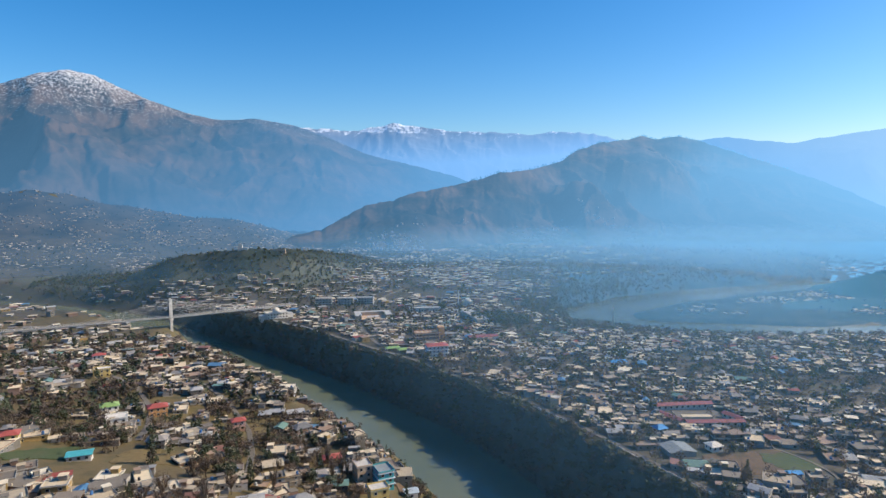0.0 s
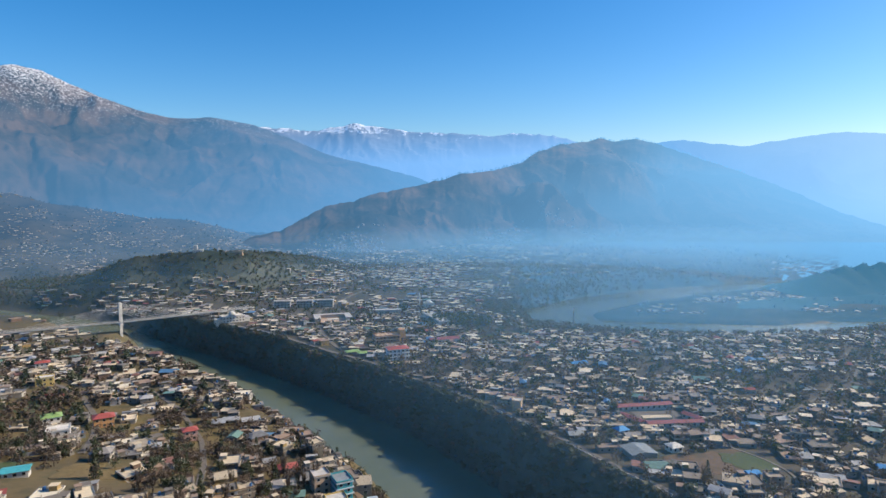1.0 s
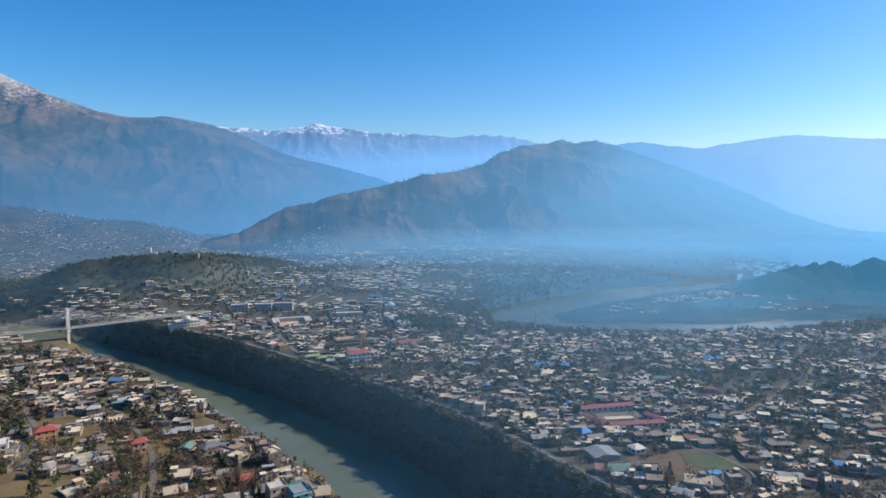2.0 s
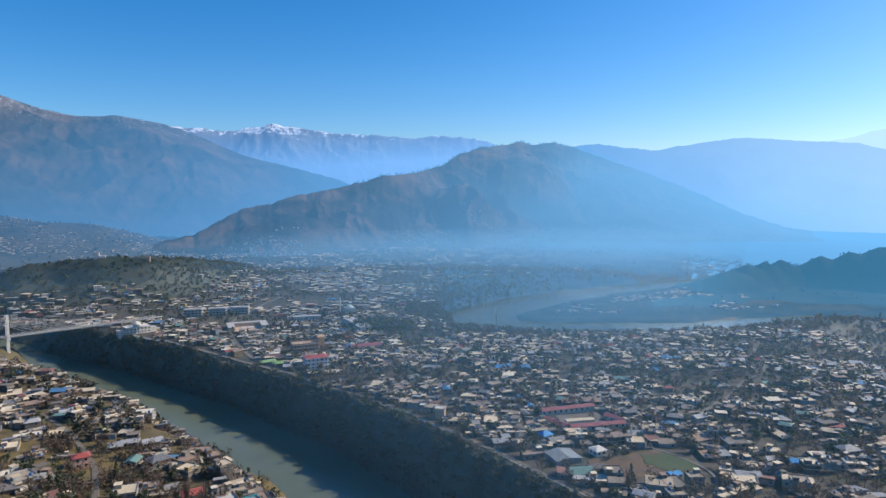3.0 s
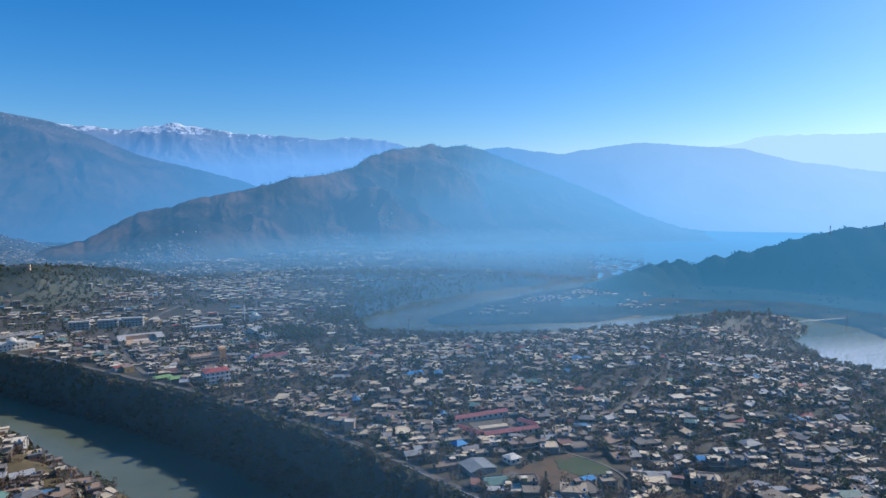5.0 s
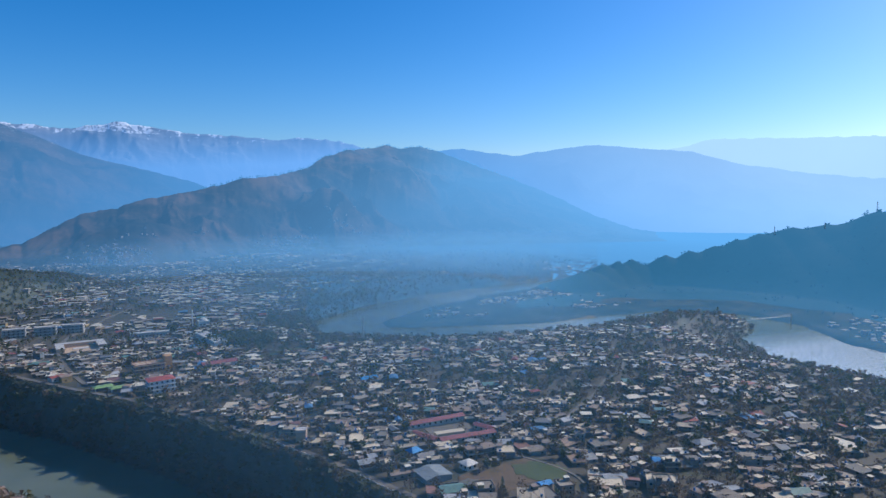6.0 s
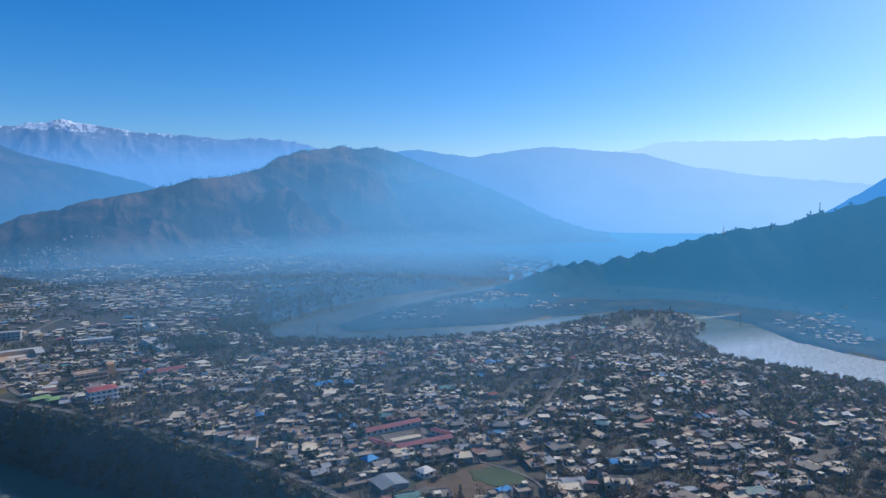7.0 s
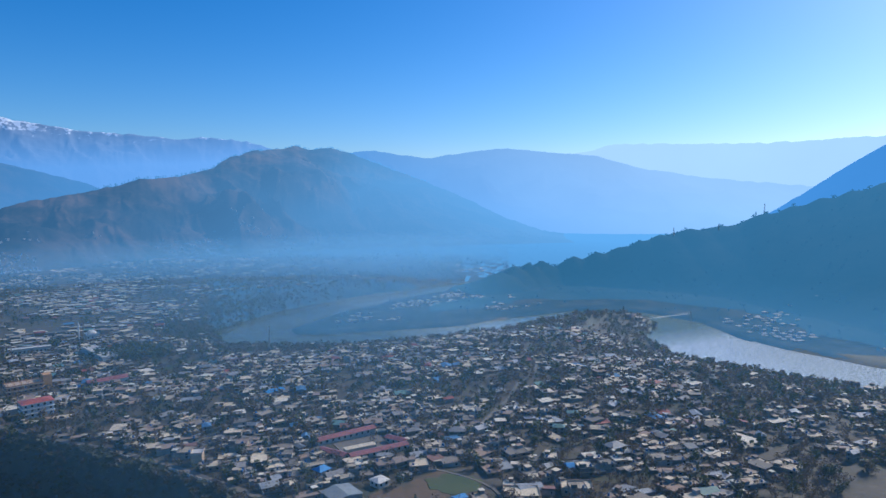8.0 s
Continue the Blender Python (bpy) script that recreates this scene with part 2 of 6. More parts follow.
def height(x, y):
    x, y = np.asarray(x, float), np.asarray(y, float)
    d1, w1, s1 = along(x, y, RIVER)
    d2, w2, s2 = along(x, y, BEND)
    wob = (fbm(x / 45, y / 45, 3, 5) - 0.5) * 14
    e1, e2 = d1 - w1 + wob * 0.6, d2 - w2 + wob
    left = 2 + (0.14 * np.clip(420 - y, 0, 260) + 0.06 * np.clip(-90 - x, 0, 400) * (1 - sm(430, 580, y))) * sm(45, 170, e1)
    past = sm(-10, 60, y - 768 - 0.508 * (x + 207))          # low flats past the bridge
    left = left - past * (left + 22)
    town = 2 - 0.022 * np.clip(y - 350, -200, 700) - 0.035 * np.clip(x - 350, 0, 400)
    far = -35 + 0.022 * np.clip(e2, 0, 700)
    town = town + 4 * np.exp(-((x + 215) / 130) ** 2 - ((y - 745) / 110) ** 2)
    town = np.minimum(town, -32 + 0.16 * np.clip(e2, 0, 900) + 60 * sm(150, 900, e2))
    b = np.where(s1 > 0, left, np.where(s2 > 0, far, town))
    b = b + (fbm(x / 120, y / 120, 4, 9) - 0.5) * np.where(s2 > 0, 2.5, 7)
    r = np.hypot(x, y)
    az = np.degrees(np.arctan2(x, y))
    slope_top = np.interp(az, [-60, -34, -29, -25, -21, -16, -13, -9], [190, 165, 120, 96, 78, 40, 4, -10])
    rise = sm(1450, 2350, r) * (slope_top + 15) * (az < -8) * (az > -110) * (0.72 + 0.62 * fbm(x / 260, y / 260, 5, 19, True) * sm(1500, 1800, r) * (1 - sm(2150, 2350, r)))
    b = b + np.where(s1 > 0, 0, rise)
    b = b + sm(1800, 4000, r) * 380 * ((az > 105) | (az < -80)) * fbm(x / 600, y / 600, 4, 21)
    ds, zs, ss = along(x, y, SPUR)
    k = 1 - sm(0, 1, ds / np.where(ss > 0, 110, 95))
    b = b + np.maximum(zs - b, 0) * k * (0.85 + 0.3 * fbm(x / 60, y / 60, 3, 31))
    dr, zr, front = crest_of(x, y, RIDGE)
    wide = (14 + (zr + 40) * (0.75 + 1.45 * sm(10, 110, zr)) + 40 * sm(10, 110, zr)) * front + (120 + 780 * sm(10, 110, zr)) * (1 - front)
    k = np.clip(1 - dr / wide, 0, 1)
    b = np.where(s2 > 0, np.maximum(b, b + (zr + 4 - b) * k ** 1.15 + 9 * k * (1 - k) * (fbm(x / 110, y / 110, 4, 41) - 0.5)), b)
    bank1 = np.where(s1 > 0, np.clip(e1 / (58 - 43 * sm(660, 740, y) * (x < -200)), 0, 1) ** 1.15, sm(0, 1, e1 / (19 + 60 * sm(830, 980, y) * (x < -330))))
    bank2 = sm(0, 1, e2 / np.where(s2 > 0, 16, 24))
    z = WATER - 5 + (b - WATER + 5) * np.minimum(bank1, bank2)
    return z


def mesh_grid(name, X, Y, Z, mat):
    n, m = X.shape
    me = bpy.data.meshes.new(name)
    idx = np.arange(n * m).reshape(n, m)
    quads = np.stack([idx[:-1, :-1], idx[:-1, 1:], idx[1:, 1:], idx[1:, :-1]], -1).reshape(-1, 4)
    me.vertices.add(n * m)
    me.vertices.foreach_set("co", np.stack([X, Y, Z], -1).astype(np.float32).ravel())
    me.loops.add(quads.size)
    me.loops.foreach_set("vertex_index", quads.ravel().astype(np.int32))
    me.polygons.add(len(quads))
    me.polygons.foreach_set("loop_start", np.arange(0, quads.size, 4, dtype=np.int32))
    me.polygons.foreach_set("use_smooth", np.ones(len(quads), bool))
    me.update(calc_edges=True)
    me.materials.append(mat)
    return new(name, me)


GN = 420
u = np.linspace(-1, 1, GN)
gx = 150 + 700 * np.sinh(u * math.asinh(4900 / 700))
gy = 450 + 700 * np.sinh(u * math.asinh(4900 / 700))
GX, GY = np.meshgrid(gx, gy)
GZ = height(GX, GY)


def cover(x, y):
    """How much scrub grows, and how much sand and gravel lies, at a place."""
    d1, w1, s1 = along(x, y, RIVER)
    d2, w2, s2 = along(x, y, BEND)
    dr, zr, sr = along(x, y, RIDGE)
    n = fbm(x / 40, y / 40, 4, 91)
    scrub = np.where(s2 > 0, 1.0, 0)
    scrub = np.maximum(scrub, np.where(s1 < 0, 1 - sm(14, 24, d1 - w1), 0))
    scrub = np.maximum(scrub, 1 - sm(60, 100, along(x, y, SPUR)[0]))
    sand = (1 - sm(30, 50, d2 - w2)) * (s2 > 0) * (x < 650) * (y > 700)
    sand = np.maximum(sand, (1 - sm(0, 20, d2 - w2)) * 0.35)
    earth = np.where(s1 > 0, np.clip(1.6 - (d1 - w1) / 70, 0.8, 1) * (y < 900), 0)
    sand = sand * (1 - sm(1150, 1250, np.hypot(x, y)))
    return np.clip(scrub * (0.55 + 0.9 * n), 0, 1), np.clip(sand * (0.4 + n), 0, 1), np.clip(earth * (0.3 + 1.2 * n), 0, 1)


ground = tagged(mesh_grid("ground", GX, GY, GZ, M_GROUND), "valley floor of dry grass, bare earth and scrub with steep river banks", "ground", kind="structure")
for name, values in zip(("scrub", "sand", "earth"), cover(GX, GY)):
    ground.data.attributes.new(name, "FLOAT", "POINT").data.foreach_set("value", values.astype(np.float32).ravel())



def ground_z(x, y):
    """The height of the ground's mesh under a place, or under many."""
    x, y = np.asarray(x, float), np.asarray(y, float)
    k = (GN - 1) / 2 / math.asinh(4900 / 700)
    i = np.clip(np.arcsinh((x - 150) / 700) * k + (GN - 1) / 2, 0, GN - 1.001)
    j = np.clip(np.arcsinh((y - 450) / 700) * k + (GN - 1) / 2, 0, GN - 1.001)
    i0, j0 = i.astype(int), j.astype(int)
    fi = (x - gx[i0]) / (gx[i0 + 1] - gx[i0])
    fj = (y - gy[j0]) / (gy[j0 + 1] - gy[j0])
    return (GZ[j0, i0] * (1 - fi) + GZ[j0, i0 + 1] * fi) * (1 - fj) + (GZ[j0 + 1, i0] * (1 - fi) + GZ[j0 + 1, i0 + 1] * fi) * fj


wx, wy = np.meshgrid(np.linspace(-2600, 2600, 131), np.linspace(-900, 2000, 74))
river = tagged(mesh_grid("water", wx, wy, wx * 0 + WATER, M_WATER), "silty grey-green river winding round the town", "river", kind="structure")
# where foam and sun glitter are painted white
foam_glitter_area = sm(560, 640, wx) * (1 - sm(600, 680, wy)) + 0.35 * sm(380, 480, wx) * (1 - sm(560, 620, wx)) * sm(700, 760, wy)
river.data.attributes.new("rapids_glitter", "FLOAT", "POINT").data.foreach_set("value", foam_glitter_area.astype(np.float32).ravel())

# ---- far mountains ----
EYE_X, EYE_Y, EYE_Z = 10.0, 30.0, 149.0


def mountain(name, crest, base_d, base_z, mat, label, seed, spur=0.25, lateral=420.0, jag=0.0, step=0.09, rows=90, run=3.2):
    """crest: azimuth, elevation in degrees and distance, fitted to the skyline the camera sees."""
    a = np.arange(crest[0][0], crest[-1][0] + 1e-6, step)
    ca, ce, cd = zip(*crest)
    el, d = np.interp(a, ca, ce), np.interp(a, ca, cd)
    kern = np.hanning(9)
    kern /= kern.sum()
    el = np.convolve(np.pad(el, 4, "edge"), kern, "valid")
    d = np.convolve(np.pad(d, 20, "edge"), np.ones(41) / 41, "valid")
    el = el + jag * (fbm(a * 1.7, a * 0, 5, seed + 3) - 0.5) * 2
    top = EYE_Z + d * np.tan(np.radians(el))
    s = np.concatenate([np.linspace(0, 1, rows), [1.012, 1.03, 1.06]])
    S, A = np.meshgrid(s, a, indexing="ij")
    bd = np.interp(a, [p[0] for p in base_d], [p[1] for p in base_d]) if isinstance(base_d, list) else a * 0 + base_d
    R = bd + (d - bd) * np.minimum(S, 1) + (S > 1) * (S - 1) * 4000
    lat = np.radians(A) * d.mean()
    warp = (fbm(lat / 300, R / 300, 3, seed + 9) - 0.5) * 260
    ridges = fbm((lat + warp + (S * 0.25) * lateral) / lateral, R / (lateral * run), 6, seed, True)
    rough = fbm(lat / 90, R / 120, 5, seed + 5)
    prof = 0.62 * S ** 1.35 + 0.38 * S
    shape = np.clip(prof + spur * (ridges - 0.62) * 4 * S * (1 - np.minimum(S, 1)) ** 0.8 + 0.05 * (rough - 0.5) * np.minimum(1, 6 * np.abs(1 - S)), -0.05, 0.25 + 0.8 * np.minimum(S, 1))
    Z = base_z + (top - base_z) * np.where(S > 1, 1 - (S - 1) * 3, shape)
    X = EYE_X + R * np.sin(np.radians(A))
    Y = EYE_Y + R * np.cos(np.radians(A))
    ob = mesh_grid(name, X, Y, Z, mat)
    tagged(ob, label, "mountain", kind="structure")
    return X, Y, Z


# each has blue haze painted in as emission, by height, place and distance
M_SNOWMT = hazed_material("snowy_mountain_rock_hazed", [(0.03, 0.032, 0.026), (0.085, 0.065, 0.05), (0.19, 0.12, 0.08)], (0.062, 0.15, 0.25), 0.75, 0.00045, 350, 0.00010, -1000, snow=(706, 140, 0.085, 13.0, 0.09, -2050), patch=0.22, high=0.93, lit=(0.16, 0.42, 0.75))
M_RANGE = hazed_material("far_snow_range", [(0.12, 0.13, 0.16), (0.2, 0.21, 0.24)], (0.12, 0.30, 0.57), 0.42, 0.0020, 600, 0.00010, -300, snow=(572, 60, 0.018, 9.0, 0.0, 0), high=0.95, lit=(0.24, 0.46, 0.78))
M_HILL = hazed_material("scrub_hill_hazed", [(0.022, 0.026, 0.02), (0.06, 0.05, 0.038), (0.19, 0.125, 0.085)], (0.052, 0.132, 0.225), 0.71, 0.0008, 140, 0.00021, 300, patch=0.42, high=0.93, lit=(0.185, 0.42, 0.665), span=(-500, 1900))
M_BACK = hazed_material("hazy_ridge", [(0.04, 0.04, 0.04), (0.07, 0.06, 0.055)], (0.16, 0.39, 0.70), 0.82, 0.0004, 400, lit=(0.44, 0.66, 0.88), span=(1500, 3300), high=0.97)
M_SIDE = hazed_material("wooded_side_ridge_hazed", [(0.04, 0.04, 0.04), (0.07, 0.06, 0.055)], (0.11, 0.33, 0.66), 0.80, 0.0002, 400)
M_FAINT = hazed_material("faint_ridge", [(0.05, 0.05, 0.05), (0.07, 0.07, 0.07)], (0.52, 0.71, 0.89), 0.96, 0, 400)
M_VALE = hazed_material("far_valley_fields_hazed", [(0.035, 0.036, 0.03), (0.06, 0.055, 0.042), (0.095, 0.08, 0.057)], (0.055, 0.135, 0.24), 0.16, 0, 0, 0.00010, 0, scale=0.012, patch=0.2, low=0.0, high=0.86, reach=0.00075, near=1400, lit=(0.18, 0.45, 0.74), span=(-1200, 1900))
M_SIDEVALE = hazed_material("side_valley_fields_hazed", [(0.045, 0.042, 0.032), (0.085, 0.07, 0.05)], (0.135, 0.34, 0.56), 0.92, 0, 0, patch=0.06, high=0.97, lit=(0.18, 0.45, 0.74), span=(900, 1900))

mountain("backdrop_faint_ridge", [(24, 3.2, 4800), (36, 3.6, 4800), (41.8, 3.96, 4800), (44.4, 4.61, 4800), (50, 4.45, 4800), (56, 4.3, 4800), (64, 4.5, 4800), (80, 5, 4800), (100, 4, 4800)], 4300, 0, M_FAINT, "ridge faded by pale blue haze painted on", 71, 0.1, 600, 0.12, 0.2, 30)
mountain("backdrop_snow_range", [(-40, 5.2, 4780), (-24, 5.5, 4780), (-19.1, 6.0, 4780), (-17.3, 6.15, 4780), (-14.5, 5.8, 4780), (-11.6, 5.5, 4780), (-9.9, 5.44, 4780), (-8, 5.3, 4780), (-6, 5.65, 4780), (-4.3, 5.98, 4780), (-2.1, 5.65, 4780), (0.4, 5.25, 4780), (2.4, 5.22, 4780), (5.8, 5.0, 4780), (7.8, 4.85, 4780), (10.2, 5.1, 4780), (13.5, 4.72, 4780), (15.4, 4.1, 4780), (20, 3.6, 4780), (28, 3, 4780)], 4200, 0, M_RANGE, "distant snow-capped range with blue haze painted on", 72, 0.3, 300, 0.14, 0.11, 60, 0.7)
mountain("backdrop_hazy_ridge", [(18, 3.6, 4400), (22.8, 4.15, 4400), (23.8, 4.2, 4400), (25.7, 3.88, 4400), (28.2, 3.5, 4400), (30.6, 3.92, 4400), (35, 4.38, 4400), (39.6, 3.93, 4400), (42.7, 3.66, 4400), (46.1, 2.57, 4400), (52, 1.6, 4400), (60, 0.8, 4400), (70, 0.5, 4400)], 3300, -30, M_BACK, "mountain ridge with blue haze painted on", 73, 0.35, 420, 0.09, 0.13, 60, 1.5)
mountain("backdrop_side_ridge", [(55, -1.9, 3300), (58.6, 0.5, 3300), (61.1, 2.3, 3300), (63.4, 3.8, 3300), (68, 6, 3300), (80, 7, 3300), (100, 6, 3300)], 2500, -30, M_SIDE, "wooded ridge behind the near hill, blue haze painted on", 74, 0.2, 420, 0.05, 0.1, 60)
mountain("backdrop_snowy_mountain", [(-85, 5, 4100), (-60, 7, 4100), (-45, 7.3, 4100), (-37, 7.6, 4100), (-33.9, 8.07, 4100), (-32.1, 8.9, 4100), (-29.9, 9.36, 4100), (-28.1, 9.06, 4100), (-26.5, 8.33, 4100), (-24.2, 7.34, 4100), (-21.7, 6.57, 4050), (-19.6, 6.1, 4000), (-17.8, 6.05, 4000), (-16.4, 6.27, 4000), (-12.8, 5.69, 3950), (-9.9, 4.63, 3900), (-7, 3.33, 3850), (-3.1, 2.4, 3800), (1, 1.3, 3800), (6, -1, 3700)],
         [(-85, 2300), (-30, 2250), (-10, 2350), (6, 2900)], 10, M_SNOWMT, "brown mountain, snow on summit, villages on foot, haze painted on", 75, 0.5, 640, 0.06, 0.13, 90, 1.6)
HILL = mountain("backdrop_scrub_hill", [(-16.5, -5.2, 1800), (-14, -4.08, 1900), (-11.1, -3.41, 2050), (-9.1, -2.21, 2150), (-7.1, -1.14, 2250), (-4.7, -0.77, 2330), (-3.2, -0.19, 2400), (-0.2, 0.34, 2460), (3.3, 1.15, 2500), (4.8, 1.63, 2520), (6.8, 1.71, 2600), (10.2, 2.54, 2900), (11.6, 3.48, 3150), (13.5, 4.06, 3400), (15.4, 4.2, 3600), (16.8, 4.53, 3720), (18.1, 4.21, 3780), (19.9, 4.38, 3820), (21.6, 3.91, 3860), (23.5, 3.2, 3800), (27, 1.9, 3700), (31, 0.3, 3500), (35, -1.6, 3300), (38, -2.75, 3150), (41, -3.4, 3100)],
         [(-16.5, 1650), (-9, 1600), (0, 1750), (10, 1900), (20, 2200), (41, 2600)], -22, M_HILL, "scrub-covered hill with spurs, paths and scattered houses, haze painted on", 76, 0.75, 420, 0.11, 0.09, 110, 1.8)


def vale(name, a0, a1, d0, d1, lift, label, across=False, mat=M_VALE):
    """Glowing sheet laid over the ground to paint haze, between two azimuths and distances."""
    A, R = np.meshgrid(np.linspace(a0, a1, 200), np.linspace(d0, d1, 100))
    X, Y = R * np.sin(np.radians(A)), R * np.cos(np.radians(A))
    Z = (height(X, Y) if across else ground_z(X, Y)) - 2 + (lift + 2) * sm(d0, d0 + 160, R) * sm(a0, a0 + 2, A) * (1 - sm(a1 - 3, a1, A)) + (fbm(X / 90, Y / 90, 4, 61) - 0.5) * 1.5
    if not across:
        e2, w2, s2 = along(X, Y, BEND)
        Z = Z - 9 * sm(0, 30, e2 - w2) * (s2 > 0) * (1 - sm(1600, 1750, R))
    if across:
        e2, s2 = along(X, Y, BEND)[::2]
        Z = Z - 8 * sm(-29, -24, height(X, Y)) * (s2 > 0) - 6 * (1 - np.maximum((s2 > 0) * sm(1 + 30 * (X < 600), 12 + 34 * (X < 600), e2), sm(990, 1020, Y)))
    tagged(mesh_grid(name, X, Y, Z, mat), label, "valley", kind="structure")
    return A


vale("hazed_valley", -64, 38, 1430, 3400, 2.5, "far valley floor and lower slopes with blue haze painted on")
# sheet over the spur: dark woods with a little haze glow painted in
M_SPUR = hazed_material("wooded_spur_hazed", [(0.022, 0.03, 0.022), (0.035, 0.042, 0.03), (0.06, 0.06, 0.04)], (0.034, 0.088, 0.15), 0.15, 0, 0, scale=0.02, patch=0.2)
A, R = np.meshgrid(np.linspace(-38, -8, 240), np.linspace(950, 1420, 130))
X, Y = R * np.sin(np.radians(A)), R * np.cos(np.radians(A))
Z = height(X, Y)
Z = Z - 4 + 6.5 * (1 - sm(50, 85, along(X, Y, SPUR)[0] + 40 * fbm(X / 60, Y / 60, 3, 63))) * sm(-34, -30, Z) + (fbm(X / 25, Y / 25, 4, 64) - 0.5) * 4
tagged(mesh_grid("hazed_spur", X, Y, Z, M_SPUR), "dark wooded spur above the river bend, faint haze painted on", "hill", kind="structure")
# far-bank scrub colour with blue haze painted in as glow
M_FARBANK = hazed_material("far_bank_scrub_hazed", [(0.03, 0.04, 0.03), (0.05, 0.058, 0.04), (0.10, 0.09, 0.06)], (0.055, 0.175, 0.305), 0.40, 0, 0, scale=0.02, patch=0.25, lit=(0.083, 0.25, 0.40), span=(450, 1500))
vale("hazed_far_bank", 9, 72, 840, 1420, 1.2, "flats on the far bank of the river, haze painted on", True, M_FARBANK)
vale("hazed_side_valley", 29, 68, 1440, 3500, 2.5, "far valley floor behind the near hill, haze painted on", mat=M_SIDEVALE)


# near hill's cover: two thirds of its colour is haze painted as glow
M_NEARHILL = hazed_material("near_hill_scrub_hazed", [(0.03, 0.035, 0.028), (0.05, 0.05, 0.038), (0.075, 0.07, 0.05)], (0.058, 0.185, 0.29), 0.68, 0, 60, scale=0.012, patch=0.3, lit=(0.083, 0.25, 0.40), span=(650, 1500))
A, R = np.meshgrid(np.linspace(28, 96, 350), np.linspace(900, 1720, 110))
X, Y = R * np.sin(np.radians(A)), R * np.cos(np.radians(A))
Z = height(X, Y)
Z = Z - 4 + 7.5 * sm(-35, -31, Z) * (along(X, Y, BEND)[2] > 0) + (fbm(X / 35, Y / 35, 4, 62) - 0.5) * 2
tagged(mesh_grid("hazed_near_hill", X, Y, Z, M_NEARHILL), "scrub hill across the river with blue haze painted on", "hill", kind="structure")

# ---- see-through blue sheets that stand in for haze over the valley floor ----
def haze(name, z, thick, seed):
    """One mostly clear sheet, sunlit and skylit, whose blue imitates haze where dense."""
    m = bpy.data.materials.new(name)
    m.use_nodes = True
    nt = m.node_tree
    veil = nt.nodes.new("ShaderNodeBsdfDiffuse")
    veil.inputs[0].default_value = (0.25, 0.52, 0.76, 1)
    dense = calc(nt, "MULTIPLY", plan_mask(nt, "haze_alpha"), ramp_nodes(nt, noise_node(nt, 0.0035, 4, 0.55), [(0.25, (0.6,) * 3), (0.75, (1.0,) * 3)]), True)
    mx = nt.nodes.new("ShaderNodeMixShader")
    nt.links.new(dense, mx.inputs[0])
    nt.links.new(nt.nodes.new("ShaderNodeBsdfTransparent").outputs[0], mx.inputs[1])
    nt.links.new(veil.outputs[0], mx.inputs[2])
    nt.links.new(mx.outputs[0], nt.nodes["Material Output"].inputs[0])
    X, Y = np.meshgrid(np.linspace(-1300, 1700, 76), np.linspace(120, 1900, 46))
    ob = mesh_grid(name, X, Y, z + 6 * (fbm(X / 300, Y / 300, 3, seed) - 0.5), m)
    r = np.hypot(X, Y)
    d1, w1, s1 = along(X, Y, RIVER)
    # alpha follows distance and bearing from the camera's start, fitted to its view
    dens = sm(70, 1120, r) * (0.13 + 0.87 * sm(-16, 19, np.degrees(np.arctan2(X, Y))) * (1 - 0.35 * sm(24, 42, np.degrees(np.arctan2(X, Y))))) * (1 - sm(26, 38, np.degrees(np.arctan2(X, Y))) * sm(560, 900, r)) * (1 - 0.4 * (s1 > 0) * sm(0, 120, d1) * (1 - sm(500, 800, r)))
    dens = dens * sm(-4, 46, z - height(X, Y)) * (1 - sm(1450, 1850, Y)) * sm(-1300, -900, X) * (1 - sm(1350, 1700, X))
    ob.data.attributes.new("haze_alpha", "FLOAT", "POINT").data.foreach_set("value", (dens * thick).astype(np.float32).ravel())
    return tagged(ob, "thin see-through blue sheet standing in for haze over the valley", "haze", kind="stuff")


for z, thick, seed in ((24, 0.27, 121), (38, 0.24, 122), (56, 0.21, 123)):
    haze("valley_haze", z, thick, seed)

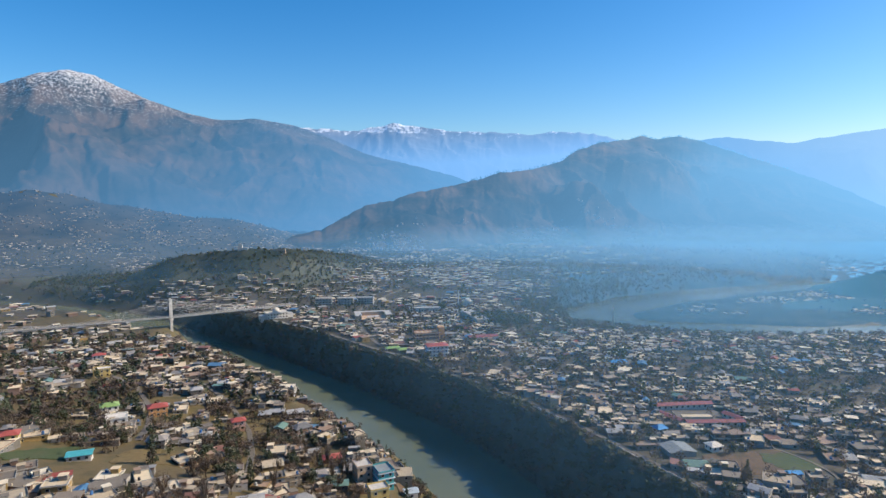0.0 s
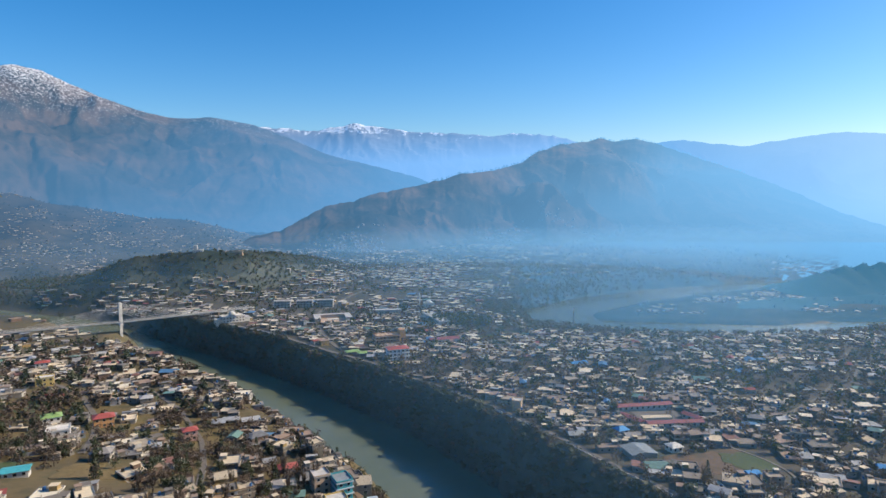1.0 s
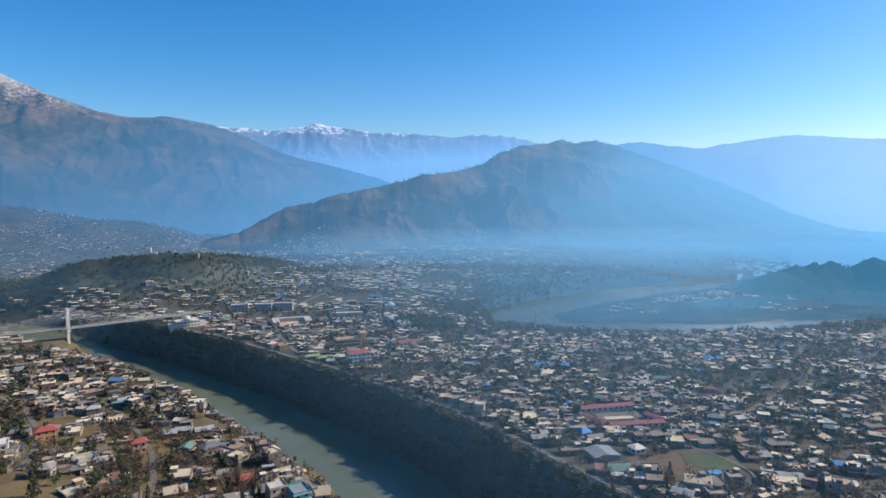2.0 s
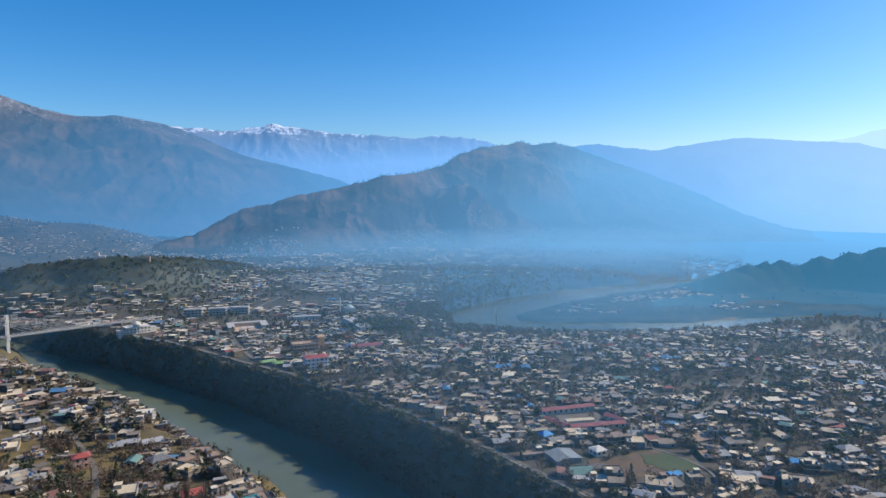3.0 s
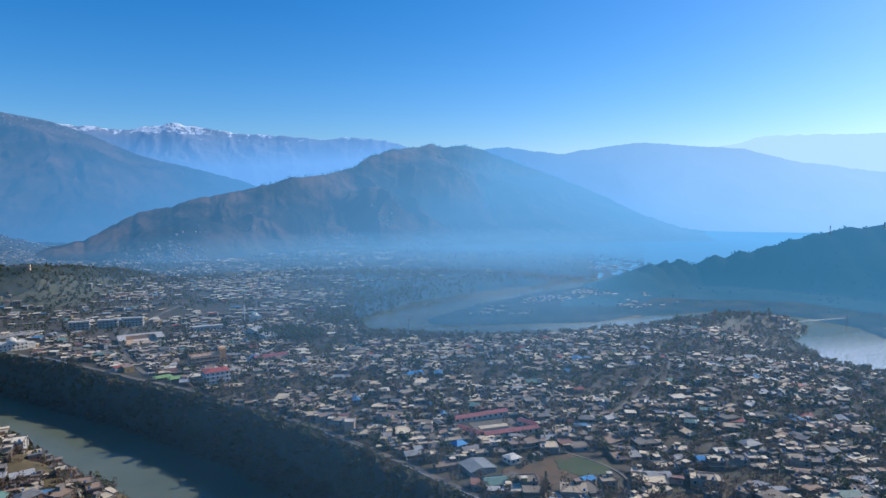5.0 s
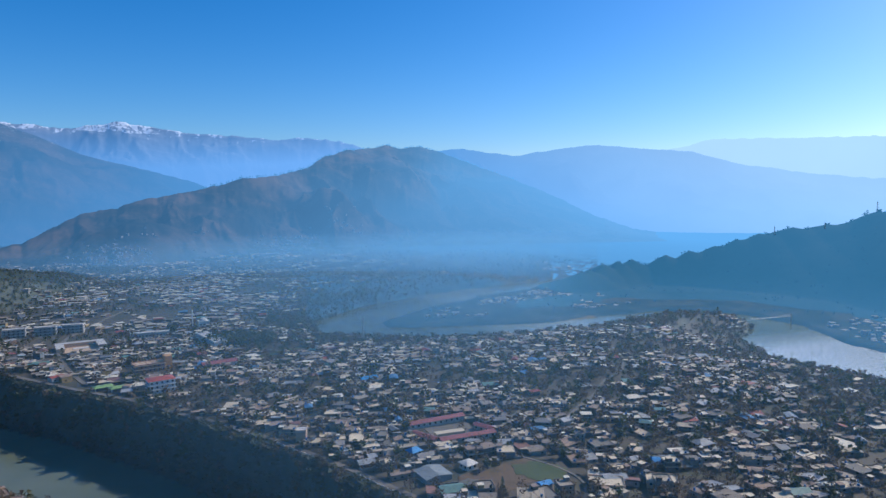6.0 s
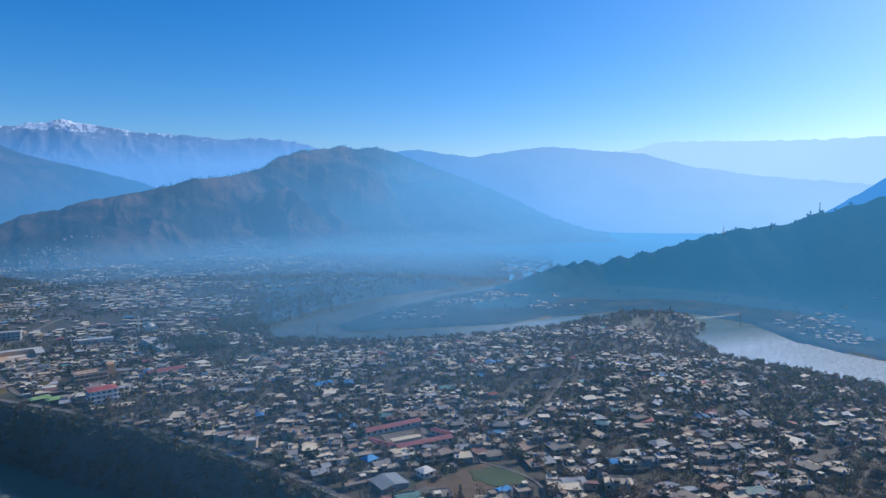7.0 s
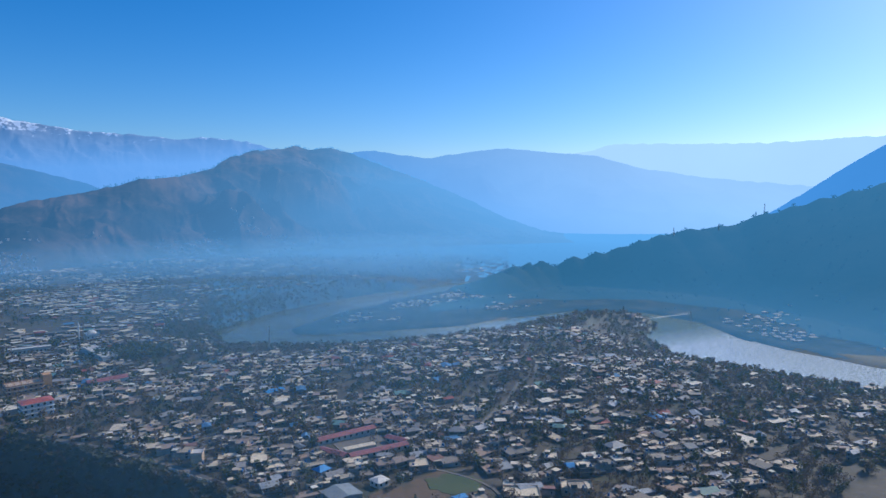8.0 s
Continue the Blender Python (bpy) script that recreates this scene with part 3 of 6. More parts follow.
# ---- meshes of simple solids, gathered part by part ----
class Solid:
    def __init__(self):
        self.v, self.f, self.m = [], [], []

    def add(self, verts, faces, mat=0):
        n = len(self.v)
        self.v += [tuple(p) for p in verts]
        self.f += [tuple(i + n for i in q) for q in faces]
        self.m += [mat] * len(faces)
        return self

    def box(self, x0, y0, z0, x1, y1, z1, mat=0):
        return self.add([(x0, y0, z0), (x1, y0, z0), (x1, y1, z0), (x0, y1, z0), (x0, y0, z1), (x1, y0, z1), (x1, y1, z1), (x0, y1, z1)],
                        [(0, 3, 2, 1), (4, 5, 6, 7), (0, 1, 5, 4), (1, 2, 6, 5), (2, 3, 7, 6), (3, 0, 4, 7)], mat)

    def gable(self, x0, y0, x1, y1, z0, rise, mat=0, t=0.12, hip=0.0):
        """A pitched sheet roof with thickness, its ridge along x; hip draws the ridge's ends in."""
        ym = (y0 + y1) / 2
        top = [(x0, y0, z0), (x1, y0, z0), (x1, y1, z0), (x0, y1, z0), (x0 + hip, ym, z0 + rise), (x1 - hip, ym, z0 + rise)]
        low = [(x, y, z - t) for x, y, z in top]
        return self.add(top + low, [(0, 1, 5, 4), (2, 3, 4, 5), (1, 2, 5), (3, 0, 4), (6, 10, 11, 7), (8, 11, 10, 9), (0, 6, 7, 1), (2, 8, 9, 3), (1, 7, 8, 2), (3, 9, 6, 0)], mat)

    def cyl(self, x, y, z0, z1, r0, r1=None, n=8, mat=0):
        r1 = r0 if r1 is None else r1
        ring = [(math.cos(2 * math.pi * k / n), math.sin(2 * math.pi * k / n)) for k in range(n)]
        verts = [(x + r0 * c, y + r0 * s, z0) for c, s in ring] + [(x + r1 * c, y + r1 * s, z1) for c, s in ring]
        faces = [(k, (k + 1) % n, n + (k + 1) % n, n + k) for k in range(n)] + [tuple(range(n - 1, -1, -1)), tuple(range(n, 2 * n))]
        return self.add(verts, faces, mat)

    def turned(self, m):
        out = Solid()
        out.v, out.f, out.m = [tuple(m @ Vector(p)) for p in self.v], self.f, self.m
        return out

    def mesh(self, name, mats):
        me = bpy.data.meshes.new(name)
        me.from_pydata(self.v, [], self.f)
        for mat in mats:
            me.materials.append(mat)
        me.polygons.foreach_set("material_index", self.m)
        me.update()
        return me


def part(name, solid, mats, parent, label="", at=None):
    ob = new(name, solid if isinstance(solid, bpy.types.Mesh) else solid.mesh(name, mats if isinstance(mats, (list, tuple)) else [mats]))
    ob.parent = parent
    if at is not None:
        ob.matrix_basis = at
    if label:
        ob["label"] = label
    return ob


def thing(name, m, label, category, group=""):
    ob = new(name)
    ob.empty_display_size = 1
    ob.matrix_basis = m
    return tagged(ob, label, category, group)


def scattered(name, kinds, places, mats, label, category):
    """Many small solids joined in one mesh. kinds: Solids; places: rows of kind, x, y, z, turn, scale xy, scale z."""
    vs, loops, starts, mi = [], [], [], []
    nv = nl = 0
    data = []
    for s in kinds:
        v = np.array(s.v, np.float32)
        lp = np.array([i for q in s.f for i in q], np.int64)
        ln = np.array([len(q) for q in s.f], np.int64)
        data.append((v, lp, np.concatenate([[0], np.cumsum(ln)[:-1]]), np.array(s.m, np.int32)))
    for k, x, y, z, a, sx, sz in places:
        v, lp, st, m = data[int(k)]
        c, s = math.cos(a) * sx, math.sin(a) * sx
        vs.append(np.stack([x + v[:, 0] * c - v[:, 1] * s, y + v[:, 0] * s + v[:, 1] * c, z + v[:, 2] * sz], -1))
        loops.append(lp + nv)
        starts.append(st + nl)
        mi.append(m)
        nv += len(v)
        nl += len(lp)
    me = bpy.data.meshes.new(name)
    me.vertices.add(nv)
    me.vertices.foreach_set("co", np.concatenate(vs).astype(np.float32).ravel())
    me.loops.add(nl)
    me.loops.foreach_set("vertex_index", np.concatenate(loops).astype(np.int32))
    starts = np.concatenate(starts).astype(np.int32)
    me.polygons.add(len(starts))
    me.polygons.foreach_set("loop_start", starts)
    for mat in mats:
        me.materials.append(mat)
    me.polygons.foreach_set("material_index", np.concatenate(mi))
    me.polygons.foreach_set("use_smooth", np.zeros(len(starts), bool))
    me.update(calc_edges=True)
    return tagged(new(name, me), label, category, kind="stuff")


# ---- houses ----
WALLS = [(0.204, 0.184, 0.160), (0.150, 0.136, 0.116), (0.313, 0.286, 0.245), (0.150, 0.095, 0.068), (0.190, 0.166, 0.136), (0.422, 0.408, 0.381), (0.170, 0.116, 0.085), (0.190, 0.184, 0.177), (0.354, 0.245, 0.095), (0.245, 0.225, 0.197), (0.163, 0.184, 0.211), (0.258, 0.170, 0.136), (0.136, 0.126, 0.112), (0.374, 0.354, 0.319)]
ROOFS = [(0.66, 0.54, 0.36), (0.36, 0.30, 0.22), (0.72, 0.60, 0.41), (0.50, 0.41, 0.28), (0.20, 0.175, 0.14), (0.58, 0.48, 0.33), (0.74, 0.66, 0.50), (0.33, 0.23, 0.16), (0.24, 0.20, 0.155), (0.28, 0.21, 0.16), (0.17, 0.15, 0.125), (0.42, 0.35, 0.25)]
SHEETS = [(0.264, 0.264, 0.264), (0.387, 0.387, 0.378), (0.29, 0.0704, 0.0528), (0.211, 0.202, 0.194), (0.317, 0.317, 0.308), (0.088, 0.211, 0.37), (0.246, 0.229, 0.211), (0.352, 0.361, 0.361), (0.229, 0.114, 0.088),
          (0.44, 0.431, 0.414), (0.176, 0.176, 0.176), (0.15, 0.264, 0.229), (0.299, 0.273, 0.246), (0.405, 0.405, 0.405)]
H_WALL = material("house_plaster", WALLS, vary="object", grain=0.4, bump=0.1, step=True)
H_ROOF = material("house_concrete_roof", ROOFS, dirt=0.22, vary="object", grain=0.6, bump=0.1, step=True)
H_TIN = material("house_sheet_roof", SHEETS, vary="object", rough=0.65, grain=0.5, bump=0.1, step=True)
S_WALL = material("far_house_plaster", WALLS, vary="island", grain=0.4, bump=0, step=True)
S_ROOF = material("far_concrete_roof", ROOFS, dirt=0.22, vary="island", grain=0.6, bump=0, step=True)
S_TIN = material("far_sheet_roof", SHEETS, vary="island", rough=0.65, grain=0.5, bump=0, step=True)
M_TANK = material("plastic_water_tank", [(0.02, 0.02, 0.022), (0.05, 0.15, 0.35), (0.45, 0.44, 0.40)], vary="object", rough=0.5, bump=0, step=True)
M_FRAME = material("window_frame_paint", [(0.55, 0.53, 0.5), (0.35, 0.25, 0.16), (0.62, 0.62, 0.62)], vary="object", bump=0, step=True)


def window_solid(w=1.3, h=1.3):
    """A window facing -y: a frame round a pane that is set back in it, all of one piece."""
    f, o = 0.1, -0.1
    outer = [(-w / 2 - f, o, -f), (w / 2 + f, o, -f), (w / 2 + f, o, h + f), (-w / 2 - f, o, h + f)]
    inner = [(-w / 2, o, 0), (w / 2, o, 0), (w / 2, o, h), (-w / 2, o, h)]
    pane = [(x, -0.03, z) for x, _, z in inner]
    back = [(x, 0.02, z) for x, _, z in outer]
    s = Solid()
    s.v = outer + inner + pane + back
    for k in range(4):
        n = (k + 1) % 4
        s.f += [(k, n, 4 + n, 4 + k), (4 + k, 4 + n, 8 + n, 8 + k), (12 + k, 12 + n, n, k)]
    s.f += [(8, 9, 10, 11)]
    s.m = [0] * 12 + [1]
    return s


def house_parts(w, d, storeys, roof, r, wing=False, veranda=False, stair=True, tank=True, yard=0.0):
    """The parts of a house round the origin: (name, kind, solid), and its windows: (x, y, z, turn)."""
    H = 3.0 * storeys
    out, wins = [], []
    walls = Solid().box(-w / 2, -d / 2, -4.0, w / 2, d / 2, H)
    out.append(("wall", "wall", walls))
    if storeys > 1:
        out.append(("floor_band", "roof", Solid().box(-w / 2 - 0.25, -d / 2 - 0.25, H - 3.1, w / 2 + 0.25, d / 2 + 0.25, H - 2.9)))
    if wing:
        ww, wd = w * 0.45, d * 0.5
        out.append(("wing", "wall", Solid().box(w / 2 - 0.1, -d / 2, -4.0, w / 2 + ww, -d / 2 + wd, 3.1)))
        out.append(("wing_roof", "roof", Solid().box(w / 2 + 0.02, -d / 2 - 0.3, 3.1, w / 2 + ww + 0.3, -d / 2 + wd + 0.3, 3.3)))
    if roof == "flat":
        out.append(("roof_slab", "roof", Solid().box(-w / 2 - 0.5, -d / 2 - 0.5, H, w / 2 + 0.5, d / 2 + 0.5, H + 0.2)))
        p = Solid()
        for x0, y0, x1, y1 in ((-w / 2 - 0.4, -d / 2 - 0.4, w / 2 + 0.4, -d / 2 - 0.2), (-w / 2 - 0.4, d / 2 + 0.2, w / 2 + 0.4, d / 2 + 0.4),
                               (-w / 2 - 0.4, -d / 2 - 0.2, -w / 2 - 0.2, d / 2 + 0.2), (w / 2 + 0.2, -d / 2 - 0.2, w / 2 + 0.4, d / 2 + 0.2)):
            p.box(x0, y0, H + 0.2, x1, y1, H + 0.75)
        out.append(("parapet", "wall", p))
        if stair:
            sx = r.uniform(-0.2, 0.3) * w
            out.append(("stair_room", "wall", Solid().box(sx, d / 2 - 3.4, H + 0.2, sx + 3.2, d / 2 - 0.3, H + 2.6)))
            out.append(("stair_roof", "roof", Solid().box(sx - 0.3, d / 2 - 3.7, H + 2.6, sx + 3.5, d / 2 - 0.1, H + 2.78)))
        if tank:
            tx = -w / 2 + r.uniform(1.2, 2.5)
            t = Solid().cyl(tx, d / 2 - 1.6, H + 0.5, H + 1.8, 0.65, n=10)
            t.cyl(tx, d / 2 - 1.6, H + 1.8, H + 2.0, 0.65, 0.25, n=10)
            t.box(tx - 0.7, d / 2 - 2.3, H + 0.2, tx + 0.7, d / 2 - 0.9, H + 0.5)
            out.append(("water_tank", "tank", t))
    elif roof == "bare":
        out.append(("roof_slab", "roof", Solid().box(-w / 2 - 0.4, -d / 2 - 0.4, H, w / 2 + 0.4, d / 2 + 0.4, H + 0.18)))
        nx = max(3, int(w / 3.2))
        for i in range(nx):
            for y in (-d / 2 + 0.3, d / 2 - 0.6):
                x = -w / 2 + 0.2 + i * (w - 0.7) / (nx - 1)
                out.append(("column", "roof", Solid().box(x, y, H + 0.18, x + 0.3, y + 0.3, H + r.uniform(1.0, 2.6))))
    elif roof == "shed":
        s = Solid()
        top = [(-w / 2 - 0.6, -d / 2 - 0.6, H + 0.1), (w / 2 + 0.6, -d / 2 - 0.6, H + 0.1), (w / 2 + 0.6, d / 2 + 0.6, H + 1.5), (-w / 2 - 0.6, d / 2 + 0.6, H + 1.5)]
        s.add(top + [(x, y, z - 0.1) for x, y, z in top], [(0, 1, 2, 3), (7, 6, 5, 4), (0, 4, 5, 1), (1, 5, 6, 2), (2, 6, 7, 3), (3, 7, 4, 0)])
        out.append(("sheet_roof", "tin", s))
        out.append(("gable_wall", "wall", Solid().add([(-w / 2, -d / 2, H - 0.05), (w / 2, -d / 2, H - 0.05), (w / 2, d / 2, H - 0.05), (-w / 2, d / 2, H - 0.05), (w / 2, d / 2, H + 1.2), (-w / 2, d / 2, H + 1.2)], [(0, 3, 2, 1), (2, 3, 5, 4), (1, 2, 4), (3, 0, 5), (0, 1, 4, 5)])))
    else:
        hip = d * 0.45 if roof == "hip" else 0.0
        rise = d * 0.22
        out.append(("sheet_roof", "tin", Solid().gable(-w / 2 - 0.6, -d / 2 - 0.6, w / 2 + 0.6, d / 2 + 0.6, H + 0.05, rise, hip=hip)))
        if not hip:
            out.append(("gable_wall", "wall", Solid().add([(-w / 2, -d / 2, H - 0.3), (w / 2, -d / 2, H - 0.3), (w / 2, d / 2, H - 0.3), (-w / 2, d / 2, H - 0.3), (-w / 2, 0, H + rise - 0.35), (w / 2, 0, H + rise - 0.35)],
                                                          [(0, 3, 2, 1), (1, 2, 5), (3, 0, 4), (0, 1, 5, 4), (2, 3, 4, 5)])))
    if veranda:
        out.append(("balcony", "roof", Solid().box(-w / 2, -d / 2 - 1.5, H - 3.2, w / 2, -d / 2 + 0.05, H - 3.0)))
        out.append(("railing", "wall", Solid().box(-w / 2, -d / 2 - 1.5, H - 3.0, w / 2, -d / 2 - 1.38, H - 2.1)))
        for i in range(3):
            x = -w / 2 + 0.1 + i * (w - 0.5) / 2
            out.append(("post", "wall", Solid().box(x, -d / 2 - 1.45, H - 2.1, x + 0.3, -d / 2 - 1.15, H).box(x, -d / 2 - 1.45, -4, x + 0.3, -d / 2 - 1.15, H - 3.2)))
    if yard:
        out.append(("yard", "roof", Solid().box(-w / 2, -d / 2 - yard, -3, w / 2, -d / 2 - 0.05, 0.12)))
        out.append(("boundary_wall", "wall", Solid().box(-w / 2 - 0.25, -d / 2 - yard - 0.25, -3, w / 2 + 0.25, -d / 2 - yard, 1.9)))
        out.append(("boundary_wall", "wall", Solid().box(-w / 2 - 0.25, -d / 2 - yard, -3, -w / 2, -d / 2 - 0.05, 1.9)))
        out.append(("boundary_wall", "wall", Solid().box(w / 2, -d / 2 - yard, -3, w / 2 + 0.25, -d / 2 - 0.05, 1.9)))
    for st in range(storeys):
        z = 3.0 * st + 0.95
        n = max(2, int(w / 4.2))
        for i in range(n):
            x = -w / 2 + w * (i + 0.5) / n
            wins.append((x, -d / 2, z, 0.0))
            if i % 2 == 0:
                wins.append((x, d / 2, z, math.pi))
        wins.append((w / 2, -d * 0.1, z, math.pi / 2))
        wins.append((-w / 2, d * 0.15, z, -math.pi / 2))
    return out, wins


hr = random.Random(11)
SPECS = [(11, 9, 1, "flat", 1, 0), (12, 10, 2, "flat", 0, 1), (9, 8, 2, "flat", 1, 0), (13, 10, 1, "flat", 1, 0), (10, 9, 3, "flat", 0, 1), (12, 9, 1, "gable", 0, 0), (10, 8, 1, "shed", 0, 0),
         (11, 9, 2, "hip", 0, 1), (12, 10, 2, "bare", 0, 0), (9, 7, 1, "shed", 0, 0), (14, 8, 1, "flat", 1, 0), (10, 10, 2, "flat", 0, 1), (8, 7, 1, "flat", 0, 0), (12, 8, 2, "gable", 0, 0), (11, 10, 1, "bare", 1, 0), (9, 9, 1, "flat", 1, 0)]
ROOFWORD = {"flat": "flat parapeted concrete roof", "gable": "pitched sheet-metal roof", "shed": "lean-to sheet-metal roof", "hip": "hipped sheet-metal roof", "bare": "bare-columned unfinished roof"}
KINDS = [house_parts(w, d, n, roof, hr, bool(wg), bool(ve), yard=4.0 if i in (0, 2, 5, 11, 15) else 0.0) for i, (w, d, n, roof, wg, ve) in enumerate(SPECS)]
WEIGHT = np.array([7, 3, 3, 4, 0.8, 3, 3, 1, 1.5, 3, 6, 3, 5, 1, 3, 6], float)
WEIGHT /= WEIGHT.sum()

# ---- where houses, roads and trees stand ----
rng = np.random.default_rng(7)


def beside(line, off, y0, y1):
    """A line that runs beside a river at that distance from its edge."""
    pts = []
    for (ax, ay, aw), (bx, by, bw) in zip(line, line[1:]):
        L = math.hypot(bx - ax, by - ay)
        for t in (0.2, 0.5, 0.8):
            q = off - (aw + (bw - aw) * t) if off < 0 else off + aw + (bw - aw) * t
            pts.append((ax + (bx - ax) * t - (by - ay) / L * q, ay + (by - ay) * t + (bx - ax) / L * q))
    return [p for p in pts if y0 < p[1] < y1]


ROADS = {
    "riverside_road": (beside(RIVER, -25, 270, 790), 2.0),
    "main_road": ([(-60, 628), (-72, 655), (-88, 700), (-100, 745), (-112, 800), (-110, 900), (-90, 1000), (-60, 1100)], 2.0),
    "lane": ([(215, 425), (250, 452), (285, 470), (303, 489)], 1.2),
    "curved_lane": ([(250, 410), (272, 427), (300, 448), (330, 478), (359, 494), (391, 531), (420, 590), (430, 650)], 1.3),
    "field_track": ([(186, 362), (192, 352), (200, 337), (203, 318), (190, 300)], 0.8),
    "bank_lane": ([(-166, 338), (-170, 352), (-176, 372), (-196, 420), (-230, 470), (-290, 520)], 1.7),
    "village_lane": ([(-95, 300), (-105, 340), (-120, 385), (-150, 440), (-190, 490)], 1.5),
    "park_road": ([(-100, 745), (-40, 760), (20, 770), (60, 720), (110, 712), (150, 690)], 1.8),
    "market_road": ([(80, 470), (130, 500), (190, 545), (260, 600), (300, 680)], 1.2),
}
CLEAR = [(162, 332, 16), (188, 338, 22), (-19, 660, 24), (-7, 590, 14), (-44, 613, 15), (-88, 792, 26), (-130, 828, 12), (68, 768, 36), (38, 772, 22), (33, 892, 12), (-210, 775, 22), (-170, 905, 13), (-140, 912, 13), (-112, 918, 13),
         (163, 424, 14), (150, 416, 12), (178, 424, 12), (160, 402, 14), (182, 400, 12), (131, 352, 15), (177, 317, 7), (75, 436, 8), (132, 385, 7), (153, 356, 7), (183, 691, 8), (142, 337, 9), (-151, 308, 14), (-135, 303, 8), (-172, 297, 10), (-186, 401, 10),
         (-269, 494, 10), (-30, 289, 10), (-62, 341, 9), (-18, 307, 10), (-31, 311, 9), (-347, 1116, 25), (-25, 836, 24), (88, 692, 12), (113, 710, 10), (-285, 675, 12), (-219, 315, 9), (-210, 350, 15), (-246, 378, 14), (-238, 452, 12), (-94, 363, 10), (-119, 341, 10), (-196, 303, 18), (-132, 320, 9), (-165, 325, 10), (-330, 520, 14), (-150, 420, 9), (-180, 292, 13), (-205, 282, 15), (-152, 286, 13), (-168, 275, 11), (-124, 288, 8)]


def road_gap(x, y):
    g = np.full(np.shape(x), 1e9)
    for line, w in ROADS.values():
        g = np.minimum(g, along(x, y, [(a, b, 0) for a, b in line])[0] - w)
    return g


def clear_gap(x, y):
    g = np.full(np.shape(x), 1e9)
    for cx, cy, cr in CLEAR:
        g = np.minimum(g, np.hypot(x - cx, y - cy) - cr)
    return g


def shore(x, y):
    d1, w1, s1 = along(x, y, RIVER)
    d2, w2, s2 = along(x, y, BEND)
    return d1 - w1, d2 - w2, s1, s2


def plots(x0, x1, y0, y1, cx, cy, turn, jitter=0.33):
    """Plots in rows turned by some degrees; each gets a small wobble."""
    a = radians(turn)
    mx, my = (x0 + x1) / 2, (y0 + y1) / 2
    R = math.hypot(x1 - x0, y1 - y0) / 2
    U, V = np.meshgrid(np.arange(-R, R, cx), np.arange(-R, R, cy))
    U = U + (np.arange(U.shape[0]) % 3)[:, None] * cx * 0.33 + rng.uniform(-jitter, jitter, U.shape) * cx
    V = V + rng.uniform(-jitter, jitter, V.shape) * cy
    bend = (fbm((U + 900) / 260, (V + 900) / 260, 2, 77) - 0.5) * 60
    X, Y = mx + U * math.cos(a) - (V + bend) * math.sin(a), my + U * math.sin(a) + (V + bend) * math.cos(a)
    ok = (X > x0) & (X < x1) & (Y > y0) & (Y < y1)
    return X[ok], Y[ok]


HOUSES = []          # x, y, turn, scale


def settle(x0, x1, y0, y1, cx, cy, turn, fill, keep, seed, lo=0.68, hi=1.02):
    X, Y = plots(x0, x1, y0, y1, cx, cy, turn)
    e1, e2, s1, s2 = shore(X, Y)
    dens = fbm(X / 70, Y / 70, 3, seed)
    ok = keep(X, Y, e1, e2, s1, s2) & (road_gap(X, Y) > 5.0) & (clear_gap(X, Y) > 2) & (dens + rng.uniform(-0.16, 0.16, X.shape) < fill - 0.22 * sm(170, 300, X) * (1 - sm(600, 700, Y)) * (Y < 860))
    for x, y in zip(X[ok], Y[ok]):
        q = rng.integers(0, 4)
        HOUSES.append((x, y, radians(turn + (180 * (q % 2) if rng.random() < 0.8 else 90) + rng.normal(0, 15)), rng.uniform(lo, hi)))


settle(-560, 40, 215, 660, 10.8, 9.6, 20, 0.58, lambda X, Y, e1, e2, s1, s2: (s1 > 0) & (e1 > 46), 101, 0.5, 1.05)
settle(-60, 560, 250, 720, 9.9, 8.9, -8, 0.70, lambda X, Y, e1, e2, s1, s2: (s1 < 0) & (e1 > 27) & (s2 < 0) & (e2 > 30) & (Y + 0.4 * X < 900), 102, 0.48, 1.02)
settle(200, 800, 150, 860, 11.0, 9.8, -4, 0.40, lambda X, Y, e1, e2, s1, s2: (s1 < 0) & (e1 > 34) & (s2 < 0) & (e2 > 20) & (Y + 0.4 * X >= 900) | (X > 560) & (s2 < 0) & (e2 > 18), 103, 0.5, 0.98)
settle(-230, -50, 560, 730, 10.2, 9.2, 12, 0.56, lambda X, Y, e1, e2, s1, s2: (s1 < 0) & (e1 > 29), 112, 0.5, 1.0)
settle(-560, -340, 660, 700, 14, 12.4, 20, 0.5, lambda X, Y, e1, e2, s1, s2: (s1 > 0) & (e1 > 52), 109)
settle(-1200, -330, 560, 1150, 15, 13.4, 20, 0.54, lambda X, Y, e1, e2, s1, s2: (s1 > 0) & (e1 > 14) & ((X < -560) | (Y > 700)), 109)
settle(-340, 230, 700, 1500, 11.0, 10.0, 10, 0.53, lambda X, Y, e1, e2, s1, s2: (s1 < 0) & (e1 > 27) & (s2 < 0) & (e2 > 30) & ((Y > 720 + 0.3 * X) | (X < 60)) & (along(X, Y, SPUR)[0] > 52), 104, 0.6, 1.0)
settle(-600, -340, 900, 1130, 12.6, 11.4, 10, 0.56, lambda X, Y, e1, e2, s1, s2: (s1 < 0) & (e1 > 36) & (along(X, Y, SPUR)[0] > 58), 114, 0.6, 1.0)
settle(-1500, -330, 1050, 2300, 14, 13, 10, 0.50, lambda X, Y, e1, e2, s1, s2: (s1 < 0) & (e1 > 30) & (along(X, Y, SPUR)[0] > 120), 105, 0.4, 0.78)
settle(-400, 300, 1500, 1950, 14, 13, -8, 0.47, lambda X, Y, e1, e2, s1, s2: (s1 < 0) & (s2 < 0) & (e2 > 30), 106, 0.6, 1.0)
